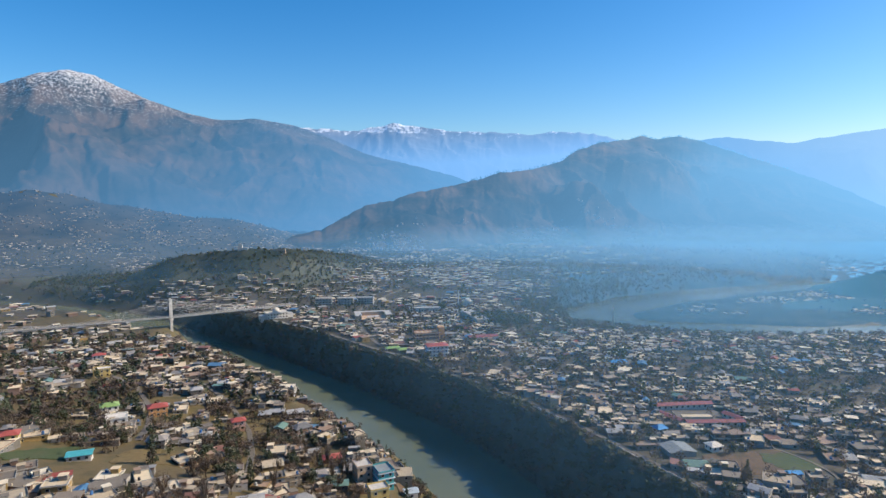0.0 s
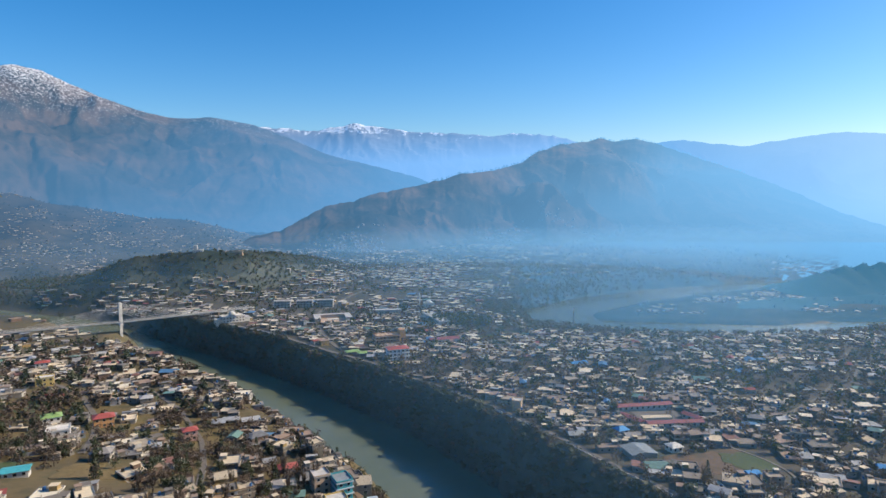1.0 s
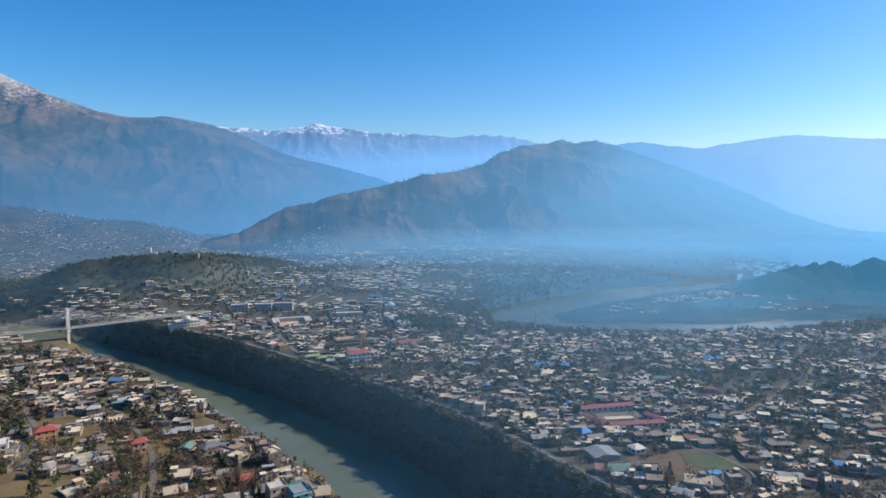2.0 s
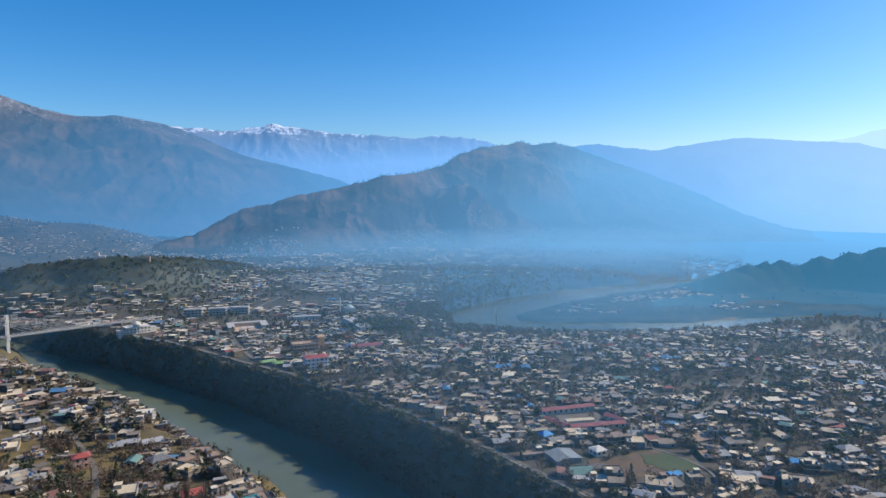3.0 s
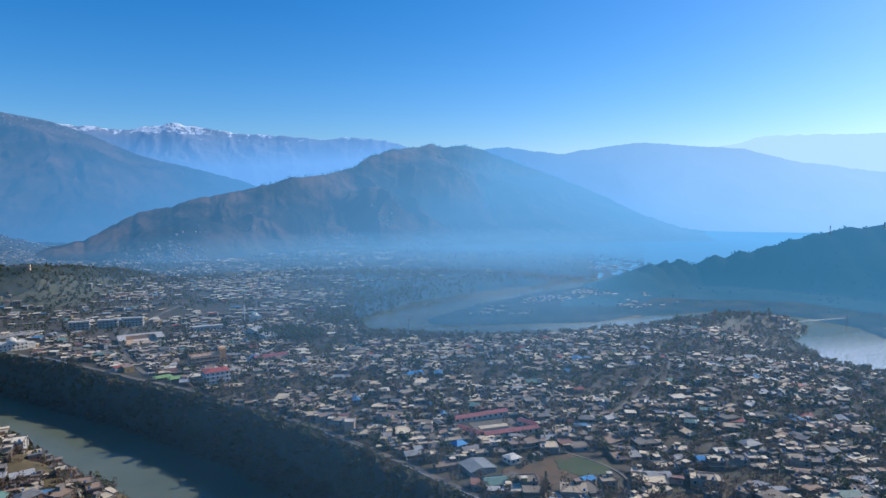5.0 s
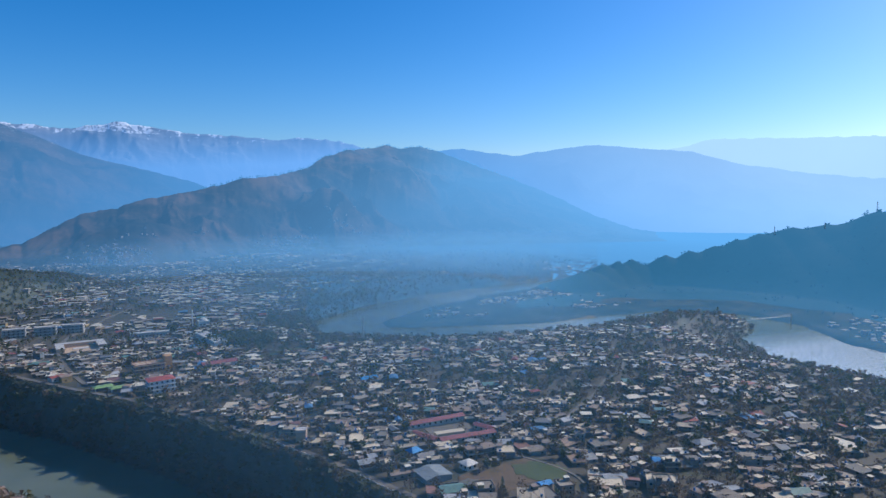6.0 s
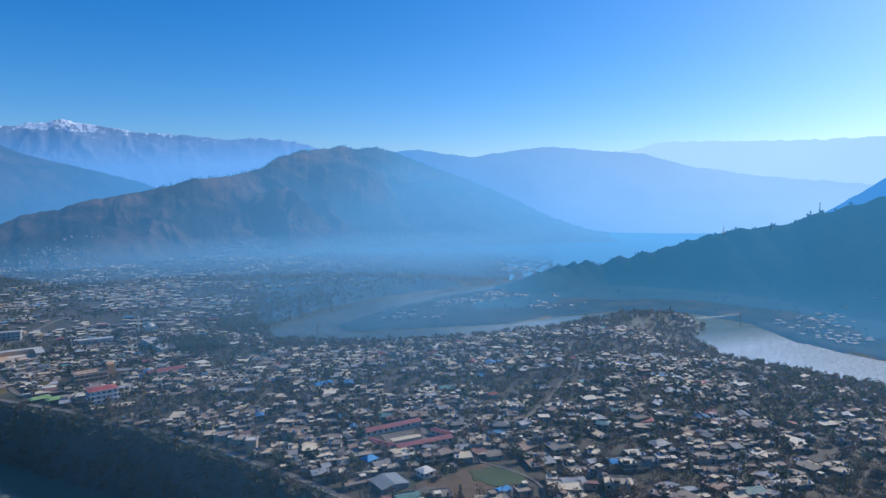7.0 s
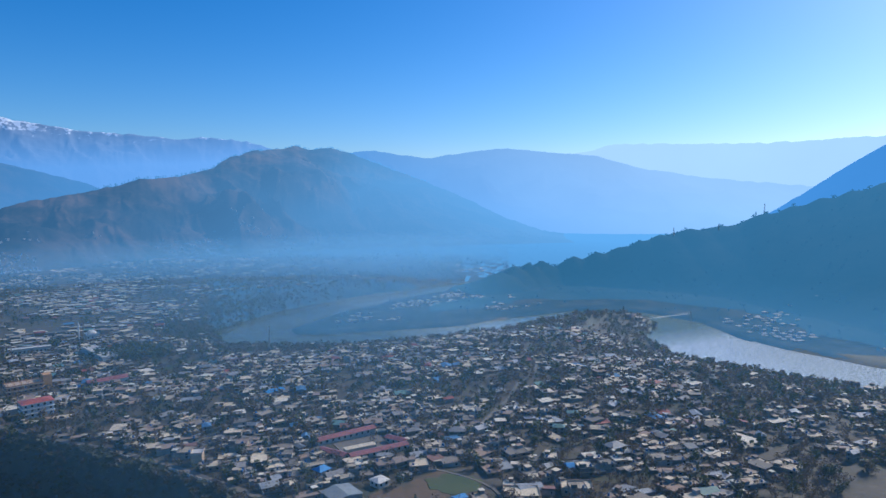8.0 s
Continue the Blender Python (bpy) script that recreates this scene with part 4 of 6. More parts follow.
settle(150, 900, 1250, 1900, 19, 17, 15, 0.33, lambda X, Y, e1, e2, s1, s2: (s2 < 0) & (e2 > 40), 110, 0.6, 1.0)
settle(330, 720, 880, 1180, 11, 10, 20, 0.47, lambda X, Y, e1, e2, s1, s2: (s2 > 0) & (e2 > 52) & (along(X, Y, RIDGE)[0] > 60), 107, 0.4, 0.75)
settle(800, 1050, 380, 680, 12, 11, -20, 0.58, lambda X, Y, e1, e2, s1, s2: (s2 > 0) & (e2 > 25), 108, 0.45, 0.8)

HOUSES.sort(key=lambda h: math.hypot(h[0], h[1] - 30))
zs = ground_z([h[0] for h in HOUSES], [h[1] for h in HOUSES])
H_MATS = {"wall": H_WALL, "roof": H_ROOF, "tin": H_TIN, "tank": M_TANK}
S_INDEX = {"wall": 0, "roof": 1, "tin": 2, "tank": 3}
WIN_MESH = window_solid().mesh("window", [M_FRAME, M_GLASS])
NEAR = 300
models, joined, simple = {}, [], []
for (w, d, n, roof, wg, ve), (parts, wins) in zip(SPECS, KINDS):
    # joined versions, for houses further off: with all parts, and without the small ones
    for out, small in ((joined, True), (simple, False)):
        s = Solid()
        for name, kind, p in parts:
            if not small and name in ("parapet", "water_tank", "floor_band", "column", "railing", "post", "yard", "boundary_wall"):
                continue
            up = [q for q in p.f if not (len(q) == 4 and max(p.v[c][2] for c in q) < -2.5)]
            s.add(p.v, up, S_INDEX[kind])
        for x, y, z, a in wins if small else wins[::2]:
            t = Solid().box(-0.75, -0.06, 0, 0.75, 0.02, 1.4, 4).turned(pose(x, y, z, 0, 0, math.degrees(a)))
            s.add(t.v, t.f[1:4] + t.f[5:], 4)
        out.append(s)
def tiny_house(w, d, h, roof):
    """A far house: walls, an overhanging slab or a pitched sheet, and a dark band of windows."""
    s = Solid().box(-w / 2, -d / 2, -4, w / 2, d / 2, h, 0)
    s.f, s.m = s.f[2:], s.m[2:]
    if roof == "gable":
        s.gable(-w / 2 - 0.5, -d / 2 - 0.5, w / 2 + 0.5, d / 2 + 0.5, h, d * 0.2, 2)
    else:
        s.box(-w / 2 - 0.4, -d / 2 - 0.4, h, w / 2 + 0.4, d / 2 + 0.4, h + 0.4, 1)
    for k in range(max(1, int(h / 3))):
        t = Solid().box(-w * 0.38, -d / 2 - 0.05, 0.9 + 3 * k, w * 0.38, -d / 2, 2.2 + 3 * k, 4)
        s.add(t.v, t.f[2:3], 4)
    return s


tiny = [tiny_house(w, d, 3.0 * n, "gable" if roof in ("gable", "hip", "shed") else "flat") for w, d, n, roof, wg, ve in SPECS]
far_places = []
for i, ((x, y, a, sc), z) in enumerate(zip(HOUSES, zs)):
    k = int(rng.choice(len(SPECS), p=WEIGHT))
    if i >= NEAR:
        far_places.append((k, x, y, z + 0.3, a, sc, rng.uniform(0.5, 0.82)))
        continue
    at = pose(x, y, z + 0.3, 0, 0, math.degrees(a)) @ Matrix.Diagonal((sc, sc, 1, 1))
    if k not in models:
        w, d, n, roof, wg, ve = SPECS[k]
        label = "%s plastered house with a %s" % (("single-storey", "two-storey", "three-storey")[n - 1], ROOFWORD[roof])
        ob = thing("house", at, label, "house", "houses of the riverside town")
        for name, kind, p in KINDS[k][0]:
            part(name, p, H_MATS[kind], ob)
        for wx_, wy_, wz_, wa in KINDS[k][1]:
            part("window", WIN_MESH, None, ob, at=pose(wx_, wy_, wz_, 0, 0, math.degrees(wa)))
        models[k] = ob
    else:
        ob = copy_thing(models[k], pose(x, y, z + 0.3, 0, 0, math.degrees(a)))
        ob.scale = (sc, sc, 0.55 + 0.3 * sc)
beyond = [math.hypot(p[1], p[2]) > 1480 or along(p[1], p[2], BEND)[2] > 0 for p in far_places]
distant = [p for p, q in zip(far_places, beyond) if q]
far_places = [p for p, q in zip(far_places, beyond) if not q]
# far plaster, roofs and leaves, with haze added to their colour as emission
B_WALL = hazed_material("hazed_plaster", [(0.24, 0.21, 0.18), (0.36, 0.33, 0.29), (0.16, 0.13, 0.10)], (0.055, 0.135, 0.24), 0.14, 0, 0, 0.00010, 0, scale=0.08, patch=0.1, low=0.0, high=0.8, reach=0.0006, near=1400, lit=(0.18, 0.45, 0.74), span=(-1200, 1900))
B_ROOF = hazed_material("hazed_roofs", [(0.42, 0.35, 0.28), (0.64, 0.54, 0.42), (0.26, 0.20, 0.16)], (0.055, 0.135, 0.24), 0.14, 0, 0, 0.00010, 0, scale=0.08, patch=0.1, low=0.0, high=0.8, reach=0.0006, near=1400, lit=(0.18, 0.45, 0.74), span=(-1200, 1900))
B_LEAF = hazed_material("hazed_leaves", [(0.05, 0.06, 0.035), (0.09, 0.085, 0.055)], (0.055, 0.135, 0.24), 0.16, 0, 0, 0.00010, 0, scale=0.08, patch=0.1, low=0.0, high=0.95, reach=0.0008, near=1400, lit=(0.18, 0.45, 0.74), span=(-1200, 1900))
# the near hill's painted haze, put into far-bank houses and trees too
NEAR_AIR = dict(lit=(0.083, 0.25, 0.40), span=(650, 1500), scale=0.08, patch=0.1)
N_WALL = hazed_material("far_bank_plaster_hazed", [(0.30, 0.27, 0.24), (0.45, 0.42, 0.38)], (0.054, 0.175, 0.315), 0.25, **NEAR_AIR)
N_ROOF = hazed_material("far_bank_roofs_hazed", [(0.28, 0.26, 0.22), (0.50, 0.46, 0.40)], (0.054, 0.175, 0.315), 0.25, **NEAR_AIR)
N_LEAF = hazed_material("far_bank_leaves_hazed", [(0.04, 0.048, 0.03), (0.07, 0.07, 0.045)], (0.054, 0.175, 0.315), 0.62, **NEAR_AIR)
across = [along(p[1], p[2], BEND)[2] > 0 for p in distant]
scattered("distant_houses", tiny, [p for p, q in zip(distant, across) if not q], [B_WALL, B_ROOF, B_ROOF, B_WALL, B_WALL], "distant town of pale houses, haze painted in, on lower slopes", "houses")
scattered("far_bank_houses", tiny, [p for p, q in zip(distant, across) if q], [N_WALL, N_ROOF, N_ROOF, N_WALL, N_WALL], "pale houses on the far bank, haze painted in, below the hill", "houses")
scattered("town_houses", joined + simple + tiny, [(p[0] + (32 if math.hypot(p[1], p[2]) > 900 else 16 if math.hypot(p[1], p[2]) > 520 else 0), *p[1:]) for p in far_places], [S_WALL, S_ROOF, S_TIN, M_TANK, M_GLASS], "dense town of flat-roofed concrete houses among trees", "houses")

# ---- roads ----
M_ROAD = material("dusty_asphalt", [(0.15, 0.13, 0.105), (0.21, 0.185, 0.15)], scale=0.05, grain=0.8, bump=0.1)


def ribbon(name, line, half, mat, lift=0.35, label="", skirt=1.6):
    pts = []
    for (ax, ay), (bx, by) in zip(line, line[1:]):
        n = max(1, int(math.hypot(bx - ax, by - ay) / 5))
        pts += [(ax + (bx - ax) * k / n, ay + (by - ay) * k / n) for k in range(n)]
    pts = np.array(pts + [line[-1]])
    for _ in range(3):
        pts[1:-1] = (pts[:-2] + 2 * pts[1:-1] + pts[2:]) / 4
    t = np.gradient(pts, axis=0)
    t /= np.linalg.norm(t, axis=1)[:, None]
    nrm = np.stack([-t[:, 1], t[:, 0]], -1)
    cols = [-half - 0.3, -half, half, half + 0.3]
    X = np.stack([pts[:, 0] + nrm[:, 0] * c for c in cols], 1)
    Y = np.stack([pts[:, 1] + nrm[:, 1] * c for c in cols], 1)
    zc = np.max(ground_z(X, Y), axis=1)
    for _ in range(4):
        zc[1:-1] = np.maximum(zc[1:-1], (zc[:-2] + 2 * zc[1:-1] + zc[2:]) / 4)
    Z = np.stack([zc + lift - skirt, zc + lift, zc + lift, zc + lift - skirt], 1)
    ob = mesh_grid(name, X, Y, Z, mat)
    ob.data.polygons.foreach_set("use_smooth", np.zeros(len(ob.data.polygons), bool))
    return tagged(ob, label, "road", kind="structure"), pts, nrm, zc + lift


ROAD_PTS = {name: ribbon(name, line, half, M_ROAD, label="narrow dusty asphalt road through the town")[1:] for name, (line, half) in ROADS.items()}

# ---- trees ----
def leafy(r, n, rad, h0, h1, size, flat=1.0, cone=False):
    """Crown of small tilted leaf clumps, uneven, with gaps."""
    s = Solid()
    lobes = [(r.uniform(-0.5, 0.5) * rad, r.uniform(-0.5, 0.5) * rad, r.uniform(0.25, 0.8), r.uniform(0.45, 0.75)) for _ in range(6)]
    for _ in range(n):
        if cone:
            t = r.random() ** 1.3
            a, q = r.uniform(0, 6.283), rad * (1 - t) * (0.55 + 0.45 * r.random()) + 0.15
            c = Vector((q * math.cos(a), q * math.sin(a), h0 + (h1 - h0) * t))
        else:
            lx, ly, lz, lr = r.choice(lobes)
            v = Vector((r.gauss(0, 1), r.gauss(0, 1), r.gauss(0, 1))).normalized() * lr * (0.6 + 0.4 * r.random())
            c = Vector((lx + v.x * rad, ly + v.y * rad, h0 + (h1 - h0) * min(1.05, max(0, lz + v.z * 0.45))))
        k = size * r.uniform(0.6, 1.3)
        e = Euler((r.uniform(-1, 1), r.uniform(-1, 1), r.uniform(0, 6.28)))
        q = [e.to_matrix() @ Vector(p) + c for p in ((-k, -0.6 * k, 0), (k, -0.5 * k, 0.2 * k), (0.8 * k, 0.7 * k, -0.15 * k), (-0.7 * k, 0.6 * k, 0.1 * k))]
        s.add(q, [(0, 1, 2, 3)])
    return s


def twiggy(r, n, rad, h0, h1, thin=0.09, wisps=0):
    """Bare winter crown: thin twigs that fan up and out from the limbs, and small wisps of finer twigs."""
    s = Solid()
    for _ in range(n):
        a, t = r.uniform(0, 6.283), r.random()
        b = Vector((0.4 * rad * math.cos(a) * t, 0.4 * rad * math.sin(a) * t, h0 + (h1 - h0) * 0.55 * t))
        out = Vector((math.cos(a) * r.uniform(0.2, 1), math.sin(a) * r.uniform(0.2, 1), r.uniform(0.3, 1.1)))
        e = b + Vector((out.x * rad * 0.7, out.y * rad * 0.7, out.z * (h1 - h0) * 0.42))
        side = out.cross(Vector((r.uniform(-1, 1), r.uniform(-1, 1), r.uniform(-1, 1)))).normalized() * thin * r.uniform(0.6, 1.4)
        s.add([b - side, b + side, e + side * 0.5, e - side * 0.5], [(0, 1, 2, 3)])
    if wisps:
        w = leafy(r, wisps, rad * 0.95, h0 + 0.2 * (h1 - h0), h1, thin * 3.2)
        s.add(w.v, w.f)
    return s


def trunk(h, r0, lean=0.0):
    s = Solid().cyl(0, 0, -0.6, h * 0.55, r0, r0 * 0.7, 6)
    s.cyl(0, 0, h * 0.55, h, r0 * 0.7, r0 * 0.25, 5)
    for k in range(4):
        a = k * 1.6 + 0.4
        m = Matrix.Translation((0, 0, h * (0.42 + 0.1 * k))) @ pose(0, 0, 0, 0, 48, math.degrees(a))
        b = Solid().cyl(0, 0, 0, h * 0.4, r0 * 0.4, r0 * 0.1, 4).turned(m)
        s.add(b.v, b.f)
    return s


tr = random.Random(5)
NEAR_TREES = [("evergreen_tree", leafy(tr, 280, 3.4, 1.6, 8.0, 0.42), trunk(5, 0.28), M_LEAF, "dark green broad-leaved evergreen tree with a dense crown"),
              ("bare_tree", twiggy(tr, 150, 3.6, 2.0, 9.0, 0.08, 130), trunk(6.5, 0.24), M_TWIG, "leafless brown winter tree with fine twigs"),
              ("poplar_tree", twiggy(tr, 110, 1.9, 1.5, 13, 0.08, 90), trunk(10, 0.22), M_TWIG, "tall slim leafless poplar tree"),
              ("conifer_tree", leafy(tr, 260, 2.3, 0.8, 11, 0.42, cone=True), trunk(9, 0.26), M_LEAF, "tall dark green conifer tree"),
              ("shrub_tree", leafy(tr, 150, 2.6, 0.6, 4.2, 0.36), trunk(2.4, 0.16), M_TWIG, "low brownish leafless shrub tree")]
FAR_TREES, TINY_TREES = [], []


def joined_tree(s, mi, stem):
    s.m = [mi] * len(s.f)
    if stem:
        t = Solid().cyl(0, 0, -0.6, 3.2, 0.2, 0.1, 4)
        s.add(t.v, t.f[:4], 2)
    return s


for _ in range(2):
    for s, mi in ((leafy(tr, 90, 3.2, 1.0, 7.5, 0.6), 0), (leafy(tr, 80, 3.4, 0.8, 7.5, 0.45), 1), (leafy(tr, 50, 1.7, 0.6, 10, 0.42), 1), (leafy(tr, 80, 2.2, 0.5, 9.5, 0.55, cone=True), 0), (leafy(tr, 60, 2.7, 0.0, 3.8, 0.42), 1)):
        FAR_TREES.append(joined_tree(s, mi, True))
    for s, mi in ((leafy(tr, 26, 3.2, 0.4, 7, 1.1), 0), (leafy(tr, 24, 3.3, 0.3, 6.6, 0.9), 1), (leafy(tr, 16, 1.8, 0.3, 8.5, 0.85), 1), (leafy(tr, 24, 2.1, 0.3, 8.5, 1.0, cone=True), 0), (leafy(tr, 16, 2.8, 0.0, 3.6, 0.9), 1)):
        TINY_TREES.append(joined_tree(s, mi, False))

TREES = []            # x, y, kind, scale


def wood(x0, x1, y0, y1, n, mix, keep, lo=0.6, hi=1.2):
    X, Y = rng.uniform(x0, x1, n), rng.uniform(y0, y1, n)
    e1, e2, s1, s2 = shore(X, Y)
    ok = keep(X, Y, e1, e2, s1, s2) & (road_gap(X, Y) > 0.4) & ((clear_gap(X, Y) > 0) | (n == 500))
    k = rng.choice(5, size=n, p=np.array(mix) / sum(mix))
    TREES.extend((x, y, int(q), rng.uniform(lo, hi)) for x, y, q in zip(X[ok], Y[ok], k[ok]))


cells = set((int(h[0] // 6), int(h[1] // 6)) for h in HOUSES)


def free(X, Y):
    return np.array([(int(x // 6), int(y // 6)) not in cells for x, y in zip(X, Y)], bool)


wood(-300, 170, 250, 830, 2600, (1.0, 4, 0.6, 0.2, 3), lambda X, Y, e1, e2, s1, s2: (s1 < 0) & (e1 > 3) & (e1 < 19), 0.8, 1.5)          # wooded bank below the road
wood(-300, 170, 250, 830, 3000, (1.6, 4, 0.8, 0.4, 2), lambda X, Y, e1, e2, s1, s2: (s1 < 0) & (e1 > 14) & (e1 < 22.5) & (fbm(X / 30, Y / 30, 3, 131) > 0.36), 0.6, 1.25)
wood(-330, 60, 250, 640, 2600, (0.4, 2, 0.5, 0.2, 3), lambda X, Y, e1, e2, s1, s2: (s1 > 0) & (e1 > 8) & (e1 < 46) & (rng.random(X.shape) < 0.16), 0.4, 0.8)
wood(-600, 40, 215, 680, 5600, (1.6, 3.4, 0.6, 0.5, 1.8), lambda X, Y, e1, e2, s1, s2: (s1 > 0) & (e1 > 30) & (fbm(X / 60, Y / 60, 3, 101) > 0.41) & free(X, Y), 0.6, 1.25)
for gx_, gy_, gr_ in ((-210, 350, 17), (-246, 378, 16), (-238, 452, 15), (-94, 363, 12), (-119, 341, 11), (-330, 520, 17), (-150, 420, 11), (-175, 330, 9)):          # groves of bare trees among the houses
    wood(gx_ - gr_, gx_ + gr_, gy_ - gr_, gy_ + gr_, 500, (1.2, 5, 0.5, 0.3, 1.2), lambda X, Y, e1, e2, s1, s2: (np.hypot(X - gx_, Y - gy_) < gr_) & (rng.random(X.shape) < 0.085), 0.7, 1.2)
wood(-60, 760, 230, 860, 12000, (1.6, 4.2, 0.4, 0.3, 2.5), lambda X, Y, e1, e2, s1, s2: (s1 < 0) & (e1 > 23) & (s2 < 0) & (e2 > 6) & free(X, Y) & (rng.random(X.shape) < 0.8) & (rng.random(X.shape) < 1 - 0.3 * sm(540, 620, Y) * (X > 330)), 0.7, 1.3)
wood(-420, 240, 690, 1600, 4600, (2.5, 1.5, 0.4, 1, 1), lambda X, Y, e1, e2, s1, s2: (s1 < 0) & (e1 > 4) & (s2 < 0) & (e2 > 8) & (fbm(X / 90, Y / 90, 3, 104) > 0.40) & free(X, Y), 0.5, 1.0)
wood(-760, -150, 950, 1450, 6800, (3, 1, 0.2, 0.6, 1.5), lambda X, Y, e1, e2, s1, s2: (s1 < 0) & (e1 > 4) & (along(X, Y, SPUR)[0] < 95) & free(X, Y), 0.5, 0.9)
wood(-1500, -330, 900, 2200, 1300, (2, 2, 0.5, 1, 1), lambda X, Y, e1, e2, s1, s2: (s1 < 0) & (e1 > 4) & free(X, Y), 0.8, 1.3)
wood(150, 800, 1000, 1450, 3400, (2, 2, 0.3, 0.6, 2), lambda X, Y, e1, e2, s1, s2: (s2 < 0) & (e2 > 10) & (fbm(X / 70, Y / 70, 3, 115) > 0.36) & free(X, Y), 0.6, 1.2)
wood(120, 1000, 1120, 2000, 2400, (2, 2, 0.5, 0.6, 2), lambda X, Y, e1, e2, s1, s2: (s2 < 0) & (e2 > 12) & (fbm(X / 120, Y / 120, 3, 112) > 0.47), 0.7, 1.4)
wood(-300, 200, 1350, 1900, 2500, (2, 2, 0.5, 0.8, 2), lambda X, Y, e1, e2, s1, s2: (s1 < 0) & (s2 < 0) & free(X, Y) & (fbm(X / 90, Y / 90, 3, 113) > 0.42), 0.7, 1.3)
wood(90, 330, 880, 1330, 2600, (3, 1.5, 0.3, 1, 2), lambda X, Y, e1, e2, s1, s2: (s2 < 0) & (e2 > 3) & (e2 < 90) & free(X, Y), 0.5, 1.1)
wood(25, 110, 735, 800, 500, (4, 0.3, 0.2, 0.5, 0.5), lambda X, Y, e1, e2, s1, s2: np.hypot((X - 68) / 1.25, Y - 768) < 30, 0.8, 1.3)
wood(330, 800, 300, 860, 3200, (2, 3, 0.2, 0.4, 3), lambda X, Y, e1, e2, s1, s2: (s2 < 0) & (e2 > 2) & (e2 < 28) & (rng.random(X.shape) < 0.8), 0.5, 1.0)
wood(330, 1350, 450, 1300, 2200, (2, 2, 0.1, 0.8, 3), lambda X, Y, e1, e2, s1, s2: (s2 > 0) & (e2 > 30) & ((Y > 900) | (X > 830)) & free(X, Y) & (fbm(X / 80, Y / 80, 3, 107) > 0.4), 0.5, 1.0)

for i in range(len(RIDGE) - 3):            # trees along the crest of the near hill
    (ax, ay, _), (bx, by, _) = RIDGE[i], RIDGE[i + 1]
    for q in range(int(math.hypot(bx - ax, by - ay) / 9)):
        t = rng.random()
        TREES.append((ax + (bx - ax) * t + rng.normal(0, 5), ay + (by - ay) * t + rng.normal(0, 5), int(rng.choice([0, 0, 3, 1, 0])), rng.uniform(0.6, 1.4)))

TREES.sort(key=lambda t: math.hypot(t[0], t[1] - 30))
tz = ground_z([t[0] for t in TREES], [t[1] for t in TREES])
first, rest, count = {}, [], [0] * 5
for (x, y, k, sc), z in zip(TREES, tz):
    if count[k] < (60, 90, 25, 25, 50)[k]:
        count[k] += 1
        m = pose(x, y, z, 0, 0, rng.uniform(0, 360))
        if k not in first:
            name, crown, stem, mat, label = NEAR_TREES[k]
            ob = thing(name, m @ Matrix.Diagonal((sc, sc, sc, 1)), label, "tree", name.replace("_", " ") + "s of the town")
            part("trunk", stem, M_BARK, ob)
            part("crown", crown, mat, ob)
            first[k] = ob
        else:
            ob = copy_thing(first[k], m)
            ob.scale = (sc, sc, sc * rng.uniform(0.85, 1.15))
    else:
        rest.append((k + 5 * int(rng.integers(0, 2)), x, y, z, rng.uniform(0, 6.28), sc, sc * rng.uniform(0.85, 1.15)))
across = [along(p[1], p[2], BEND)[2] > 0 for p in rest]
away = [math.hypot(p[1], p[2]) > 1450 or q for p, q in zip(rest, across)]
# far trees wear leaf colours that hold painted haze glow
scattered("distant_trees", TINY_TREES, [p for p, q, c in zip(rest, away, across) if q and not c], [B_LEAF, B_LEAF, B_LEAF], "distant trees on the lower slopes with haze painted in", "trees")
scattered("far_bank_trees", TINY_TREES, [p for p, c in zip(rest, across) if c], [N_LEAF, N_LEAF, N_LEAF], "dark trees on far bank and hill above, haze painted in", "trees")
scattered("town_trees", FAR_TREES + TINY_TREES, [(p[0] + (10 if math.hypot(p[1], p[2]) > 450 else 0), *p[1:]) for p, q in zip(rest, away) if not q],
          [M_LEAF, M_TWIG, M_BARK], "bare and evergreen trees on the banks and between the houses", "trees")

# low scrub that covers the steep bank and the spur's river side
BUSHES = []
for _ in range(5):
    b = leafy(tr, 14, 2.4, -0.3, 2.2, 0.85)
    b.m = [0] * len(b.f)
    BUSHES.append(b)
X, Y = rng.uniform(-330, 190, 40000), rng.uniform(240, 860, 40000)
e1, e2, s1, s2 = shore(X, Y)
ok = (s1 < 0) & (e1 > 1) & (e1 < 22)
X, Y = X[ok], Y[ok]
Z = ground_z(X, Y)
scattered("bank_scrub", BUSHES, [(int(rng.integers(0, 5)), x, y, z, rng.uniform(0, 6.28), q, q * rng.uniform(0.35, 0.9)) for x, y, z, q in zip(X, Y, Z, rng.uniform(0.6, 1.3, len(X)) + 1.2 * rng.random(len(X)) ** 5)], [M_BUSH], "low dark scrub on the steep river bank", "scrub")

# ---- landmarks ----
def paint(name, colour, rough=0.8, grain=0.4, dirt=0.3, metal=0.0):
    c2 = tuple(min(1, c * 1.18) for c in colour)
    return material(name, [colour, c2], scale=0.08, rough=rough, grain=grain, bump=0.08, dirt=dirt, metal=metal)


P_WHITE = paint("white_paint", (0.66, 0.62, 0.55))
P_PALE = paint("pale_concrete", (0.52, 0.49, 0.44))
P_RED = paint("red_sheet_metal", (0.36, 0.085, 0.065), 0.6)
P_REDDISH = paint("faded_red_sheet_metal", (0.27, 0.09, 0.09), 0.6)
P_BLUE = paint("blue_sheet_metal", (0.06, 0.26, 0.55), 0.45)
P_TEAL = paint("teal_sheet_metal", (0.08, 0.36, 0.40), 0.45)
